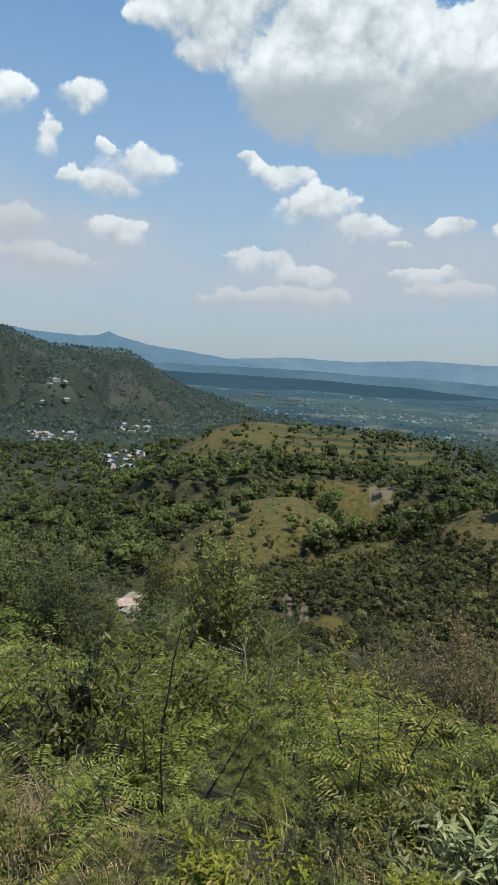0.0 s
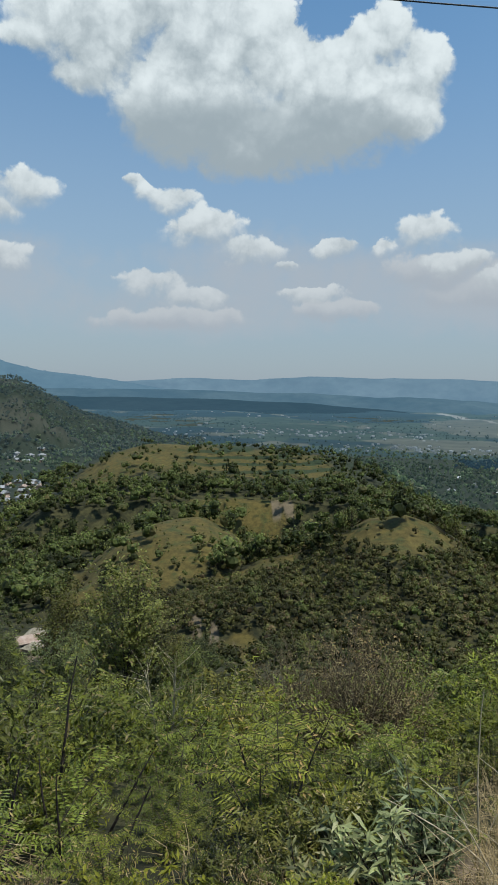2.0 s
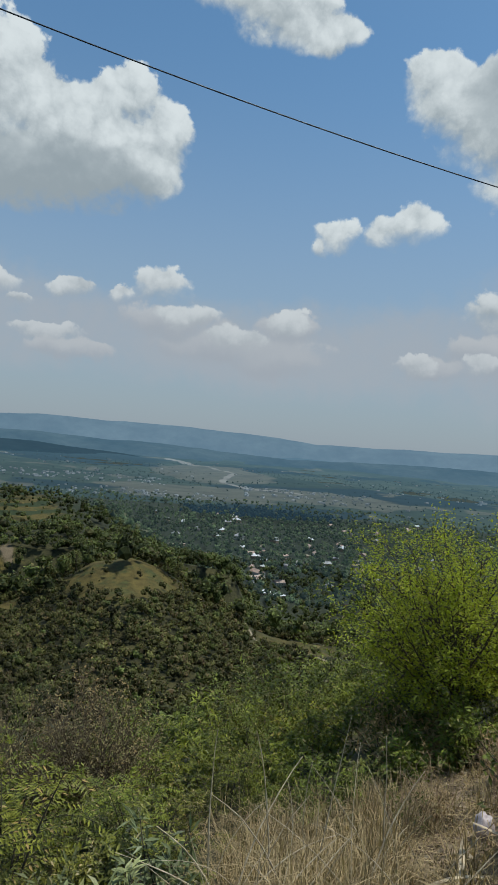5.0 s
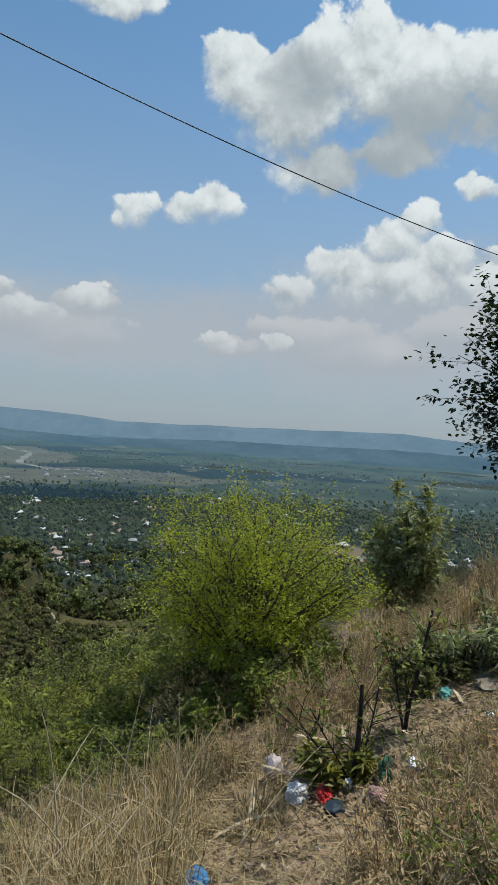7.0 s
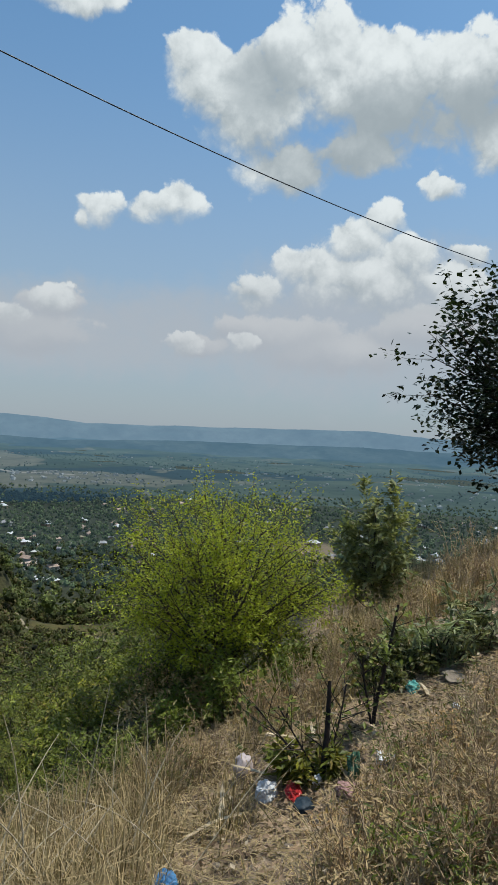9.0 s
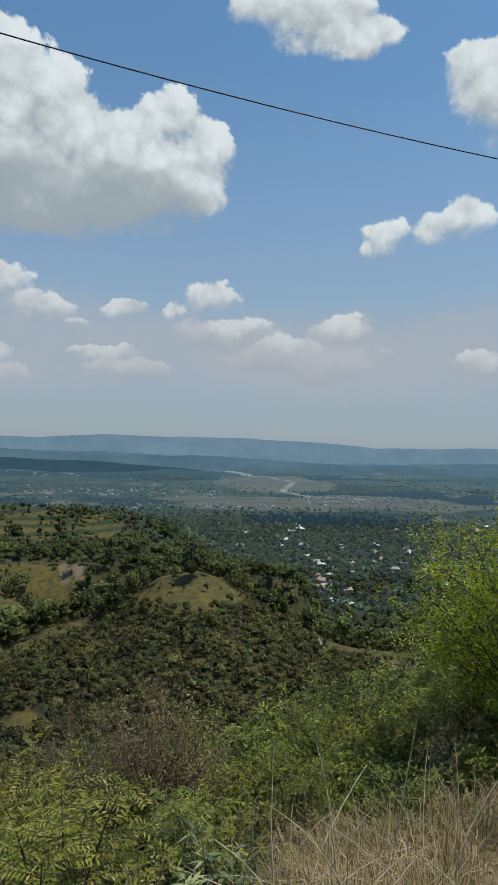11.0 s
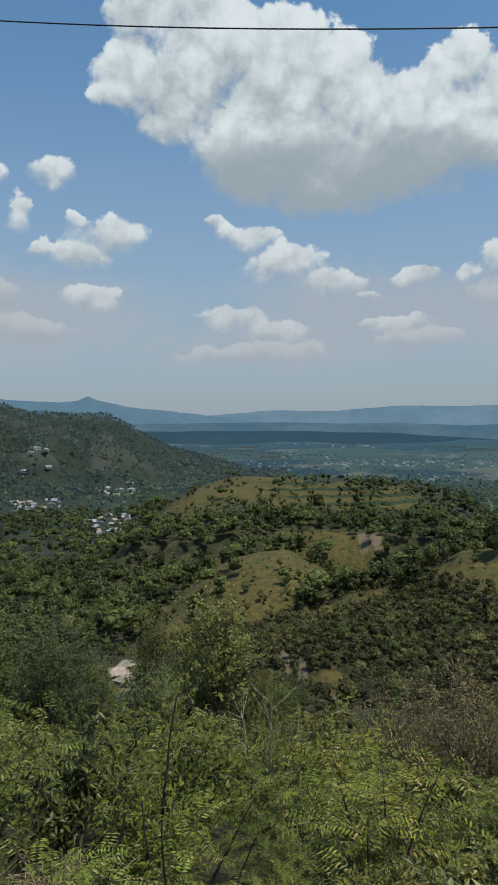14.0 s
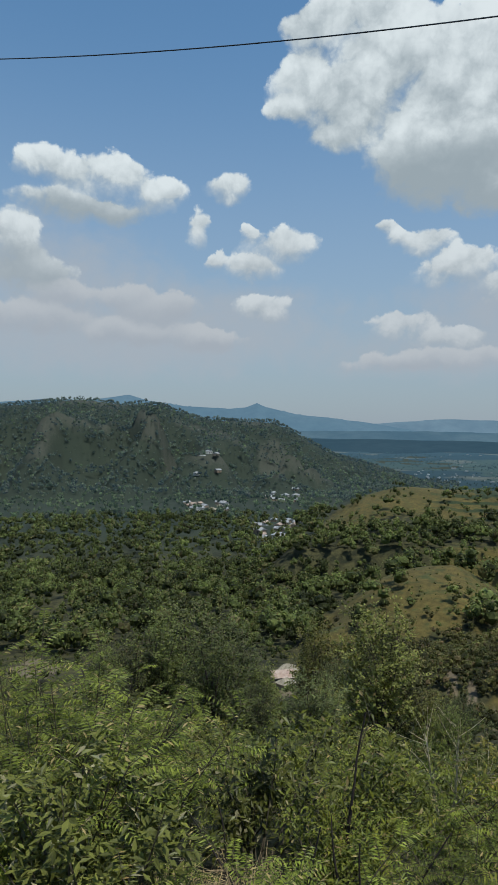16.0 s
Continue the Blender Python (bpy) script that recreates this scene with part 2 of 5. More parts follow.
def foliage(name, dark, light, odd, glow=0.35, gloss=0.5, tint=False, haze=None):
    """Leaves: two greens mixed leaf by leaf, a few odd ones, light shining through."""
    m, gm, bsdf, out = material(name)
    geo = gm.node("ShaderNodeNewGeometry")
    rnd = geo.outputs["Random Per Island"]
    where = gm.node("ShaderNodeNewGeometry").outputs["Position"] if tint else gm.node("ShaderNodeTexCoord").outputs["Object"]
    patch = gm.ramp(gm.noise(where, 0.35 if tint else 3.2, 3.0, 0.6), 0.36, 0.62)
    dark = tuple(0.5 * c for c in dark)
    body = gm.mix(gm.math("ADD", gm.math("MULTIPLY", rnd, 0.62), gm.math("MULTIPLY", patch, 0.46)), dark, light)
    body = gm.mix(gm.math("GREATER_THAN", gm.math("FRACT", gm.math("MULTIPLY", rnd, 7.31)), 0.93), body, odd)
    if tint:
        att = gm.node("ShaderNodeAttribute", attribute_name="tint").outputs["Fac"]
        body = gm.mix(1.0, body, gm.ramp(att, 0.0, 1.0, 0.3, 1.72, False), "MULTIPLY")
        body = gm.mix(gm.ramp(gm.math("FRACT", gm.math("MULTIPLY", att, 5.7)), 0.82, 1.0), body, odd)
    else:
        one = gm.node("ShaderNodeObjectInfo").outputs["Random"]
        body = gm.mix(1.0, body, gm.ramp(one, 0.0, 1.0, 0.55, 1.3, False), "MULTIPLY")
        body = gm.mix(gm.ramp(gm.math("FRACT", gm.math("MULTIPLY", one, 3.7)), 0.4, 1.0, 0.0, 0.6), body, gm.mix(1.0, body, (1.22, 0.95, 0.75), "MULTIPLY"))
    gm.put(bsdf.inputs["Base Color"], body)
    gm.put(bsdf.inputs["Roughness"], gloss)
    bsdf.inputs["Specular IOR Level"].default_value = 0.16
    # distant haze is put into the leaves as a faint emission
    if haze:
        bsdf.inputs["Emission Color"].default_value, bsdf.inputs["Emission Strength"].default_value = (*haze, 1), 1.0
    thin = gm.node("ShaderNodeBsdfTranslucent")
    gm.put(thin.inputs[0], gm.mix(1.0, body, (1.25, 1.3, 0.6), "MULTIPLY"))
    both = gm.node("ShaderNodeMixShader")
    gm.put(both.inputs[0], glow)
    gm.put(both.inputs[1], bsdf.outputs[0])
    gm.put(both.inputs[2], thin.outputs[0])
    gm.put(out.inputs[0], both.outputs[0])
    return m


def rough(name, a, b, scale, roughness=0.9, bump=0.3, c=None, metal=0.0):
    """A matt surface of two mottled colours, with stains of a third and a fine relief."""
    m, gm, bsdf, out = material(name)
    at = gm.node("ShaderNodeTexCoord").outputs["Object"]
    n1, n2 = gm.noise(at, scale, 6.0, 0.6), gm.noise(at, scale * 7, 4.0, 0.6)
    body = gm.mix(gm.ramp(n1, 0.35, 0.65), a, b)
    if c:
        body = gm.mix(gm.ramp(n2, 0.55, 0.7), body, c)
    body = gm.mix(1.0, body, gm.ramp(n2, 0.2, 0.8, 0.8, 1.2), "MULTIPLY")
    gm.put(bsdf.inputs["Base Color"], body)
    bsdf.inputs["Roughness"].default_value, bsdf.inputs["Metallic"].default_value = roughness, metal
    bp = gm.node("ShaderNodeBump")
    gm.put(bp.inputs["Strength"], bump)
    gm.put(bp.inputs["Distance"], 0.1 / scale)
    gm.put(bp.inputs["Height"], n2)
    gm.put(bsdf.inputs["Normal"], bp.outputs[0])
    return m


def land(name):
    """Open ground: dry grass, scrub, bare earth and terraces, mixed by the masks grass, bare and wood."""
    m, gm, bsdf, out = material(name)
    at = gm.node("ShaderNodeNewGeometry").outputs["Position"]
    n1, n2, n3 = gm.noise(at, 0.035, 6.0, 0.65), gm.noise(at, 0.5, 6.0, 0.65), gm.noise(at, 6.0, 5.0, 0.65)

    def mask(key):
        return gm.node("ShaderNodeAttribute", attribute_name=key).outputs["Fac"]

    n4 = gm.noise(at, 0.22, 5.0, 0.6)
    scrub = gm.mix(gm.ramp(gm.math("ADD", gm.math("MULTIPLY", n4, 0.5), gm.math("MULTIPLY", n2, 0.5)), 0.4, 0.6), (0.016, 0.017, 0.006), (0.062, 0.056, 0.020))
    grass = gm.mix(gm.ramp(n1, 0.3, 0.7), (0.072, 0.058, 0.014), (0.106, 0.079, 0.021))
    grass = gm.mix(gm.ramp(n4, 0.48, 0.7), grass, (0.050, 0.058, 0.017))
    earth = gm.mix(n2, (0.105, 0.082, 0.050), (0.185, 0.142, 0.092))
    n5 = gm.noise(at, 22.0, 5.0, 0.7)
    litter = gm.mix(gm.ramp(n3, 0.35, 0.65), (0.15, 0.105, 0.068), (0.40, 0.285, 0.185))
    litter = gm.mix(gm.ramp(n5, 0.52, 0.66), litter, (0.42, 0.33, 0.22))
    litter = gm.mix(gm.ramp(n5, 0.44, 0.3), litter, (0.045, 0.034, 0.025))

    def edge(key):
        return gm.ramp(gm.math("ADD", mask(key), gm.math("MULTIPLY", gm.math("SUBTRACT", gm.math("ADD", gm.math("MULTIPLY", n2, 0.5), gm.math("MULTIPLY", n4, 0.5)), 0.5), 1.6)), 0.25, 0.75)

    grass = gm.mix(1.0, grass, gm.ramp(n2, 0.32, 0.68, 0.68, 1.28), "MULTIPLY")
    body = gm.mix(edge("grass"), scrub, grass)
    up = gm.node("ShaderNodeSeparateXYZ")
    gm.put(up.inputs[0], at)
    step = gm.math("FRACT", gm.math("ADD", gm.math("MULTIPLY", up.outputs[2], 0.42), gm.math("MULTIPLY", n1, 1.2)))
    body = gm.mix(gm.math("MULTIPLY", mask("terrace"), gm.ramp(step, 0.5, 0.66)), body, (0.026, 0.038, 0.013))
    # scrub turns a darker, greyer green from 260 m outward
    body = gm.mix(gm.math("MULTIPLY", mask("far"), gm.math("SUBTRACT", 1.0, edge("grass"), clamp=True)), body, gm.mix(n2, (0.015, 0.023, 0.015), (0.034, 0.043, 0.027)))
    body = gm.mix(edge("dry"), body, gm.mix(n2, (0.036, 0.041, 0.030), (0.060, 0.061, 0.044)))
    body = gm.mix(edge("bare"), body, earth)
    body = gm.mix(edge("litter"), body, litter)
    body = gm.mix(1.0, body, gm.ramp(n3, 0.25, 0.75, 0.75, 1.2), "MULTIPLY")
    gm.put(bsdf.inputs["Base Color"], body)
    bsdf.inputs["Roughness"].default_value = 0.95
    bp = gm.node("ShaderNodeBump")
    gm.put(bp.inputs["Strength"], 0.6)
    gm.put(bp.inputs["Distance"], 0.08)
    gm.put(bp.inputs["Height"], n3)
    gm.put(bsdf.inputs["Normal"], bp.outputs[0])
    return m


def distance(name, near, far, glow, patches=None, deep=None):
    """A far backdrop: matt colours, plus emission that stands for the hazy air before them."""
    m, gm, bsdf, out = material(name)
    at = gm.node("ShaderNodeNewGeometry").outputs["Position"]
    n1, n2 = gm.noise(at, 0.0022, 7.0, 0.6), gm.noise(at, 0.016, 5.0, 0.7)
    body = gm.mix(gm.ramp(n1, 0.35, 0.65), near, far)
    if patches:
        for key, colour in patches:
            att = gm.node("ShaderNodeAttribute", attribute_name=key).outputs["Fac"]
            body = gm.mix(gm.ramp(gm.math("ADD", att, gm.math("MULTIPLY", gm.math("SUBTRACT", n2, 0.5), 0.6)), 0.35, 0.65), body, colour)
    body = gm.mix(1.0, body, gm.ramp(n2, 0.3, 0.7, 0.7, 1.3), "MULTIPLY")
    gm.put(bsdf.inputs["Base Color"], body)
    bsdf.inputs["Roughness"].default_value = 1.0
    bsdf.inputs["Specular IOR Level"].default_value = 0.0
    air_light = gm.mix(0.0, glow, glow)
    # the emitted haze shifts to a second tone with distance
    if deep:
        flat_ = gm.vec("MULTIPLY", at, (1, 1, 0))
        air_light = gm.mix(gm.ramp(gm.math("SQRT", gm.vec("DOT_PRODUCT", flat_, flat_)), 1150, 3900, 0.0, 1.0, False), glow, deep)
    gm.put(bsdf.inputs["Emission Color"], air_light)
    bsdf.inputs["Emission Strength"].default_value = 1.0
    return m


M_LAND = land("hill_ground")
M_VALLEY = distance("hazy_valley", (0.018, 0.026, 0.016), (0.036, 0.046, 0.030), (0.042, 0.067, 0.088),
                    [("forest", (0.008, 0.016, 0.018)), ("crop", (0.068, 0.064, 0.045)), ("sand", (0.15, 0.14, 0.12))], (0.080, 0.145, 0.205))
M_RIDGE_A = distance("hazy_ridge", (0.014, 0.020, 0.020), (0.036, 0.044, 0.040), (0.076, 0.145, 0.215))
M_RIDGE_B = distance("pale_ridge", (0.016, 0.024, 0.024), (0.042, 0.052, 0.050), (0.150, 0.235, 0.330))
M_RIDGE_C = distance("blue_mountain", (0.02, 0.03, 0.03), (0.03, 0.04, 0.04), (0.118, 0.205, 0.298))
M_FOOT = distance("shadowed_far_forest", (0.008, 0.014, 0.014), (0.012, 0.018, 0.018), (0.038, 0.076, 0.116))
M_WOODS = foliage("far_woods", (0.038, 0.050, 0.013), (0.134, 0.158, 0.041), (0.125, 0.108, 0.040), 0.12, 0.6, True)
M_SPUR = foliage("brownish_scrub", (0.046, 0.048, 0.015), (0.155, 0.150, 0.045), (0.150, 0.105, 0.050), 0.12, 0.6, True)
# these two far woods glow bluish to stand for haze
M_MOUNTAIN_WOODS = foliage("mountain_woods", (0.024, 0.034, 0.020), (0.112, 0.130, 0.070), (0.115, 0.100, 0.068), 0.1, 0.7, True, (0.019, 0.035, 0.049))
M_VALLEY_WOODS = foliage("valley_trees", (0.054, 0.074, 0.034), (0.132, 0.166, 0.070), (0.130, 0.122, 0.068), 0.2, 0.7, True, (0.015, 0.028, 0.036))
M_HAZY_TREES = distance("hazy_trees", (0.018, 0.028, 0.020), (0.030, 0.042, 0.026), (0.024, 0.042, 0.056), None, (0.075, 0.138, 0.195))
# cloud shadow over valley woods, put into a dark bluish leaf colour
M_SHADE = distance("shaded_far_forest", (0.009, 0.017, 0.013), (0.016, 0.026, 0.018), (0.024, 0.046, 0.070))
M_BARK = rough("bark", (0.045, 0.035, 0.028), (0.09, 0.07, 0.055), 9.0, 0.9, 0.6)
M_PALE_BARK = rough("pale_dry_wood", (0.32, 0.265, 0.17), (0.52, 0.44, 0.30), 9.0, 0.85, 0.4)
M_WIRE = rough("cable_sheath", (0.040, 0.048, 0.064), (0.055, 0.064, 0.080), 5.0, 0.5, 0.05)

# ---------------------------------------------------------------- the lie of the land


def ramp01(x, lo, hi):
    t = np.clip((x - lo) / (hi - lo), 0, 1)
    return t * t * (3 - 2 * t)


def waves(x, y, scale, seed=0, octaves=4):
    """Smooth noise of about -1 to 1, from turned sines."""
    rng = np.random.RandomState(100 + seed)
    out, amp = 0 * x, 1.0
    for _ in range(octaves):
        for _ in range(3):
            t, p, q = rng.rand(3) * 6.283
            k = (0.75 + 0.5 * rng.rand()) * 6.283 / scale
            out = out + amp * 0.4 * np.sin(k * (x * math.cos(t) + y * math.sin(t)) + p + 0.8 * np.sin(0.6 * k * (y * math.cos(t) - x * math.sin(t)) + q))
        amp, scale = amp * 0.5, scale * 0.47
    return out


def crest(r, az, rc, foot, back, table, foot_z, back_z):
    """A ridge round the viewer: its line at distance rc, the heights (degrees seen from the roadside) by compass in table."""
    zc = EYE + rc * np.tan(np.radians(np.interp(az, table[::2], table[1::2])))
    up = ramp01(r, foot, rc)
    down = ramp01(r, rc, back)
    return np.where(r <= rc, foot_z + (zc - foot_z) * (0.55 * up + 0.45 * np.clip((r - foot) / (rc - foot), 0, 1)), zc + (back_z - zc) * down)


MOUNTAIN = (-70, -1.0, -50, 1.0, -42, 1.9, -35.5, 1.4, -29.3, 2.1, -26.0, 1.7, -22.7, 1.7, -18.9, 0.45, -12.6, 0.3, -11.0, -0.6, -7.5, -2.5, -2.6, -3.9, -0.5, -4.6, 2.0, -6.0)
TERRACE_HILL = (-14, -11.0, -10.6, -8.8, -8.4, -7.6, -5.6, -6.2, -2.2, -5.2, 1.8, -5.1, 6.6, -5.25, 12.2, -5.6, 15.8, -6.1, 18.6, -7.5, 20.6, -8.7, 22.4, -9.9, 25.5, -11.4, 29.3, -13.2, 34, -15.5)
GRASS_SPUR = (-12, -19.5, -8.2, -16.9, -6.2, -14.7, -3.7, -12.9, -0.7, -11.8, 2.7, -11.4, 5.2, -12.4, 7.1, -14.1, 9.0, -16.0, 13, -19.0)
MOUND = (-2, -21, 2, -18.3, 4.4, -16.9, 8.3, -15.3, 12.8, -14.2, 14.8, -13.0, 17.7, -11.4, 20.7, -10.9, 23.1, -11.5, 25.5, -13.0, 29.3, -15.0, 31, -15.8, 35, -16.9, 40, -17.6, 46, -19.5)


def mountain_ribs(x, y):
    """The ribs and gullies that run down the mountain, about -2 to 2."""
    return waves(x, y, 300, 3) + np.sin(np.degrees(np.arctan2(x, y)) * 0.84 + 0.004 * np.hypot(x, y) + 2.6 * waves(x, y, 420, 6))


def terrain(x, y):
    """The ground's height at places (arrays)."""
    r = np.hypot(x, y) + 1e-6
    az = np.degrees(np.arctan2(x, y))
    # roadside bank and the first steep slope, falling away ahead
    near = np.interp(y, [-40, -1, 0.5, 2.5, 3, 4, 10, 40, 60, 80, 110, 5000], [0.4, 0.1, -0.2, -1.25, -1.4, -1.8, -4.6, -20.5, -28, -35, -42, -42])
    near = near + 0.14 * np.clip(x - 4.2, 0, 11) * ramp01(y, -1, 3) * (1 - ramp01(r, 18, 40))
    right = np.interp(r, [0, 40, 80, 110, 150, 180, 230, 320, 460, 700, 1200, 6000], [-0.5, -20.5, -35, -42, -46, -51, -67, -92, -103, -110, -114, -114])
    left = np.interp(r, [0, 40, 80, 110, 150, 200, 300, 400, 520, 800, 1200, 1600, 6000], [-0.5, -20.5, -36, -46, -53, -59, -69, -74, -78, -91, -105, -114, -114])
    side = ramp01(az, -12, 20)
    far = left + (right - left) * side
    behind = 1 - ramp01(np.abs(az), 78, 112)
    far = far * behind + (1 - behind) * (0.5 + 0.04 * r)
    z = near + (far - near) * ramp01(r, 35, 75)
    inside = ramp01(az, -75, -50) * (1 - ramp01(az, 60, 80))
    hills = [crest(r, az, 1300, 800 + 350 * ramp01(az, -22, -3), 1750, MOUNTAIN, -92, -150) + ((34 * mountain_ribs(x, y) + 6 * waves(x, y, 110, 7)) * ramp01(r, 830, 980) * (1 - ramp01(r, 1000, 1190)) * ramp01(az, -4, -13)),
             crest(r, az, 420, 285, 760, TERRACE_HILL, -53.5, -160),
             crest(r, az, 215, 158, 330, GRASS_SPUR, -49, -130),
             crest(r, az, 170, 108, 300, MOUND, -42, -140)]
    spans = [(-90, 3, 790), (-14.5, 33, 284), (-12.5, 13, 157), (-3, 46, 107)]
    for h, (lo, hi, start) in zip(hills, spans):
        here_ = (ramp01(az, lo, lo + 4) * (1 - ramp01(az, hi - 4, hi)) * ramp01(r, start, start + 14))
        z = z + here_ * np.maximum(h - z, 0)
    z = z + waves(x, y, 60, 1) * 0.9 * ramp01(r, 30, 90) + waves(x, y, 5, 2, 3) * 0.10 * ramp01(r, 1.2, 4)
    return z


def ground_at(x, y):
    return float(terrain(np.array([x], float), np.array([y], float))[0])


def blob(x, y, az, r, half_az, half_r):
    """1 inside an oval round a compass bearing and distance, falling to 0 outside."""
    rr, aa = np.hypot(x, y), np.degrees(np.arctan2(x, y))
    aa = aa + 0.22 * half_az * waves(x, y, half_r * 1.3 + 4, 61, 3)
    return np.clip(1.5 - ((aa - az) / half_az) ** 2 * 1.0 - ((rr - r) / half_r) ** 2 * 1.0, 0, 1)


def grass_mask(x, y):
    r, az = np.hypot(x, y), np.degrees(np.arctan2(x, y))
    az = az + 0.8 * waves(x, y, 40, 63, 3)
    face = (r - 158) / 57                                                    # grassy spur: open turf down to a slanting foot
    out = ramp01(face - np.interp(az, [-9, -3, 1, 5, 7.5], [0.02, 0.05, 0.2, 0.42, 0.75]) + 0.1 * waves(x, y, 25, 64, 3), -0.08, 0.1) * (1 - ramp01(face, 1.0, 1.3))
    out = out * ramp01(az, -9.5, -8) * (1 - ramp01(az, 7, 8.5))
    for args in ((19.8, 164, 4.9, 21), (8.5, 169, 4.2, 8), (6.6, 107, 1.9, 9), (2, 395, 8, 50), (-4, 385, 4, 35), (9, 385, 6, 40), (36.4, 168, 4.0, 14), (6.5, 296, 4.5, 16), (-5.5, 375, 3, 40)):
        out = np.maximum(out, blob(x, y, *args))
    return out


def bare_mask(x, y):
    out = np.maximum(blob(x, y, 9.4, 299, 0.6, 5), blob(x, y, 10.5, 303, 0.5, 4))
    for args in ((55.5, 645, 3.4, 75), (2.6, 121, 0.45, 7), (4.2, 115, 0.35, 6), (6.0, 106, 0.3, 6), (7.2, 98, 0.3, 5), (-13.9, 215, 0.35, 10), (-33, 150, 2.0, 12), (-10.4, 195, 0.3, 12), (-11.3, 126, 0.7, 6)):
        out = np.maximum(out, blob(x, y, *args))
    return out


def dry_slopes(x, y):
    """1 on the mountain's dry, half-bare slips, and on its ribs, paled to bring out the relief."""
    r, az = np.hypot(x, y), np.degrees(np.arctan2(x, y))
    out = np.maximum(0.9 * ramp01(mountain_ribs(x, y), 0.45, 1.3), np.maximum(blob(x, y, -20.5, 1000, 1.6, 50), blob(x, y, -12.6, 1120, 1.6, 70)))
    return out * ramp01(r, 880, 940) * (1 - ramp01(r, 1300, 1340)) * (1 - ramp01(az, -8, -4))


PATH_AZ, PATH_R = [30.9, 31.3, 31.9, 33.2, 35.7, 37.2, 39.3], [182, 172, 164, 163, 158, 150, 144]


def beside_path(x, y):
    """1 along the footpath over the spur and on the grass behind it."""
    aa, off = np.degrees(np.arctan2(x, y)), np.hypot(x, y)
    off = off - np.interp(aa, PATH_AZ, PATH_R)
    return ramp01(aa, 30.3, 31) * (1 - ramp01(aa, 40, 41.5)) * ramp01(off, -10, -6) * (1 - ramp01(off, 10 + 6 * ramp01(aa, 32, 34), 24))


def villages(x, y):
    """1 where houses have pushed the trees back."""
    out = blob(x, y, -12.2, 490, 2.2, 75)
    for args in ((-18.4, 700, 2.0, 70), (-11.7, 840, 1.8, 45), (-18.2, 930, 1.4, 35), (33.2, 448, 1.2, 22), (-11.4, 124, 1.3, 16)):
        out = np.maximum(out, blob(x, y, *args))
    return out


def litter_mask(x, y):
    return ramp01(x, -0.5, 2.5) * (1 - ramp01(y - 0.35 * x, 2.5, 5.0)) * (1 - ramp01(np.hypot(x, y), 20, 30)) + 0.8 * (1 - ramp01(np.hypot(x, y), 2.5, 5.5))


def from_arrays(name, verts, faces, mat, attributes=(), smooth=False):
    """A mesh object's data from arrays of corners and of equal-sided faces."""
    me = bpy.data.meshes.new(name)
    verts, faces = np.asarray(verts, np.float32), np.asarray(faces, np.int32)
    n, k = faces.shape
    me.vertices.add(len(verts))
    me.vertices.foreach_set("co", verts.ravel())
    me.loops.add(n * k)
    me.loops.foreach_set("vertex_index", faces.ravel())
    me.polygons.add(n)
    me.polygons.foreach_set("loop_start", np.arange(0, n * k, k, dtype=np.int32))
    me.polygons.foreach_set("use_smooth", np.full(n, smooth))
    me.materials.append(mat)
    me.update(calc_edges=True)
    for key, values in attributes:
        me.attributes.new(key, "FLOAT", "POINT").data.foreach_set("value", np.asarray(values, np.float32).ravel())
    return me


def polar_sheet(radii, bearings):
    """Corners and faces of a round sheet; bearings go all the way round or over a part of it."""
    closed = bearings[-1] - bearings[0] > 355
    rr, aa = np.meshgrid(radii, np.radians(bearings), indexing="ij")
    i = np.arange(len(radii) - 1)[:, None] * len(bearings)
    j = np.arange(len(bearings) - (0 if closed else 1))[None]
    j2 = (j + 1) % len(bearings)
    faces = np.stack([i + j, i + j + len(bearings), i + j2 + len(bearings), i + j2], -1).reshape(-1, 4)
    return (rr * np.sin(aa)).ravel(), (rr * np.cos(aa)).ravel(), faces[:, ::-1]


bearings = np.concatenate([np.arange(-48, 84, 0.4), np.arange(84.3, 312, 4.0)])
radii = np.concatenate([np.arange(0.0, 12, 0.3), np.geomspace(12, 1700, 150), np.geomspace(1800, 4950, 8)])
gx, gy, gf = polar_sheet(radii, bearings)
ground = new("ground", from_arrays("ground", np.stack([gx, gy, terrain(gx, gy)], 1), gf, M_LAND,
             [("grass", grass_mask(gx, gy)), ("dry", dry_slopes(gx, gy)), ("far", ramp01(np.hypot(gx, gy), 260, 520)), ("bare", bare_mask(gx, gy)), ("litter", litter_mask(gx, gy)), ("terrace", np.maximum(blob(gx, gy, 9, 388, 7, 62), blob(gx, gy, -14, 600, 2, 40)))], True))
tagged(ground, "scrub-covered hillside with dry grass and bare earth", "ground", kind="structure")

# far valley floor, with its haze put into the material
VALLEY_Z = -109.0
bearings = np.arange(-50, 90, 0.33)
vx, vy, vf = polar_sheet(np.geomspace(1080, 4930, 90), bearings)
vr, va = np.hypot(vx, vy), np.degrees(np.arctan2(vx, vy))
vz = VALLEY_Z + 7 * waves(vx, vy, 700, 5) * ramp01(vr, 1300, 2000) - 12 * (1 - ramp01(vr, 1080, 1200)) + 25 * ramp01(vr, 3300, 4900)
# two dark ovals stand for cloud shadow; the noise below adds scattered woods
forest = np.maximum(blob(vx, vy, 35, 1110, 8, 130), blob(vx, vy, 4, 3000, 20, 650))
forest = np.maximum(forest, 0.7 * ramp01(waves(vx, vy, 900, 8), 0.1, 0.7))
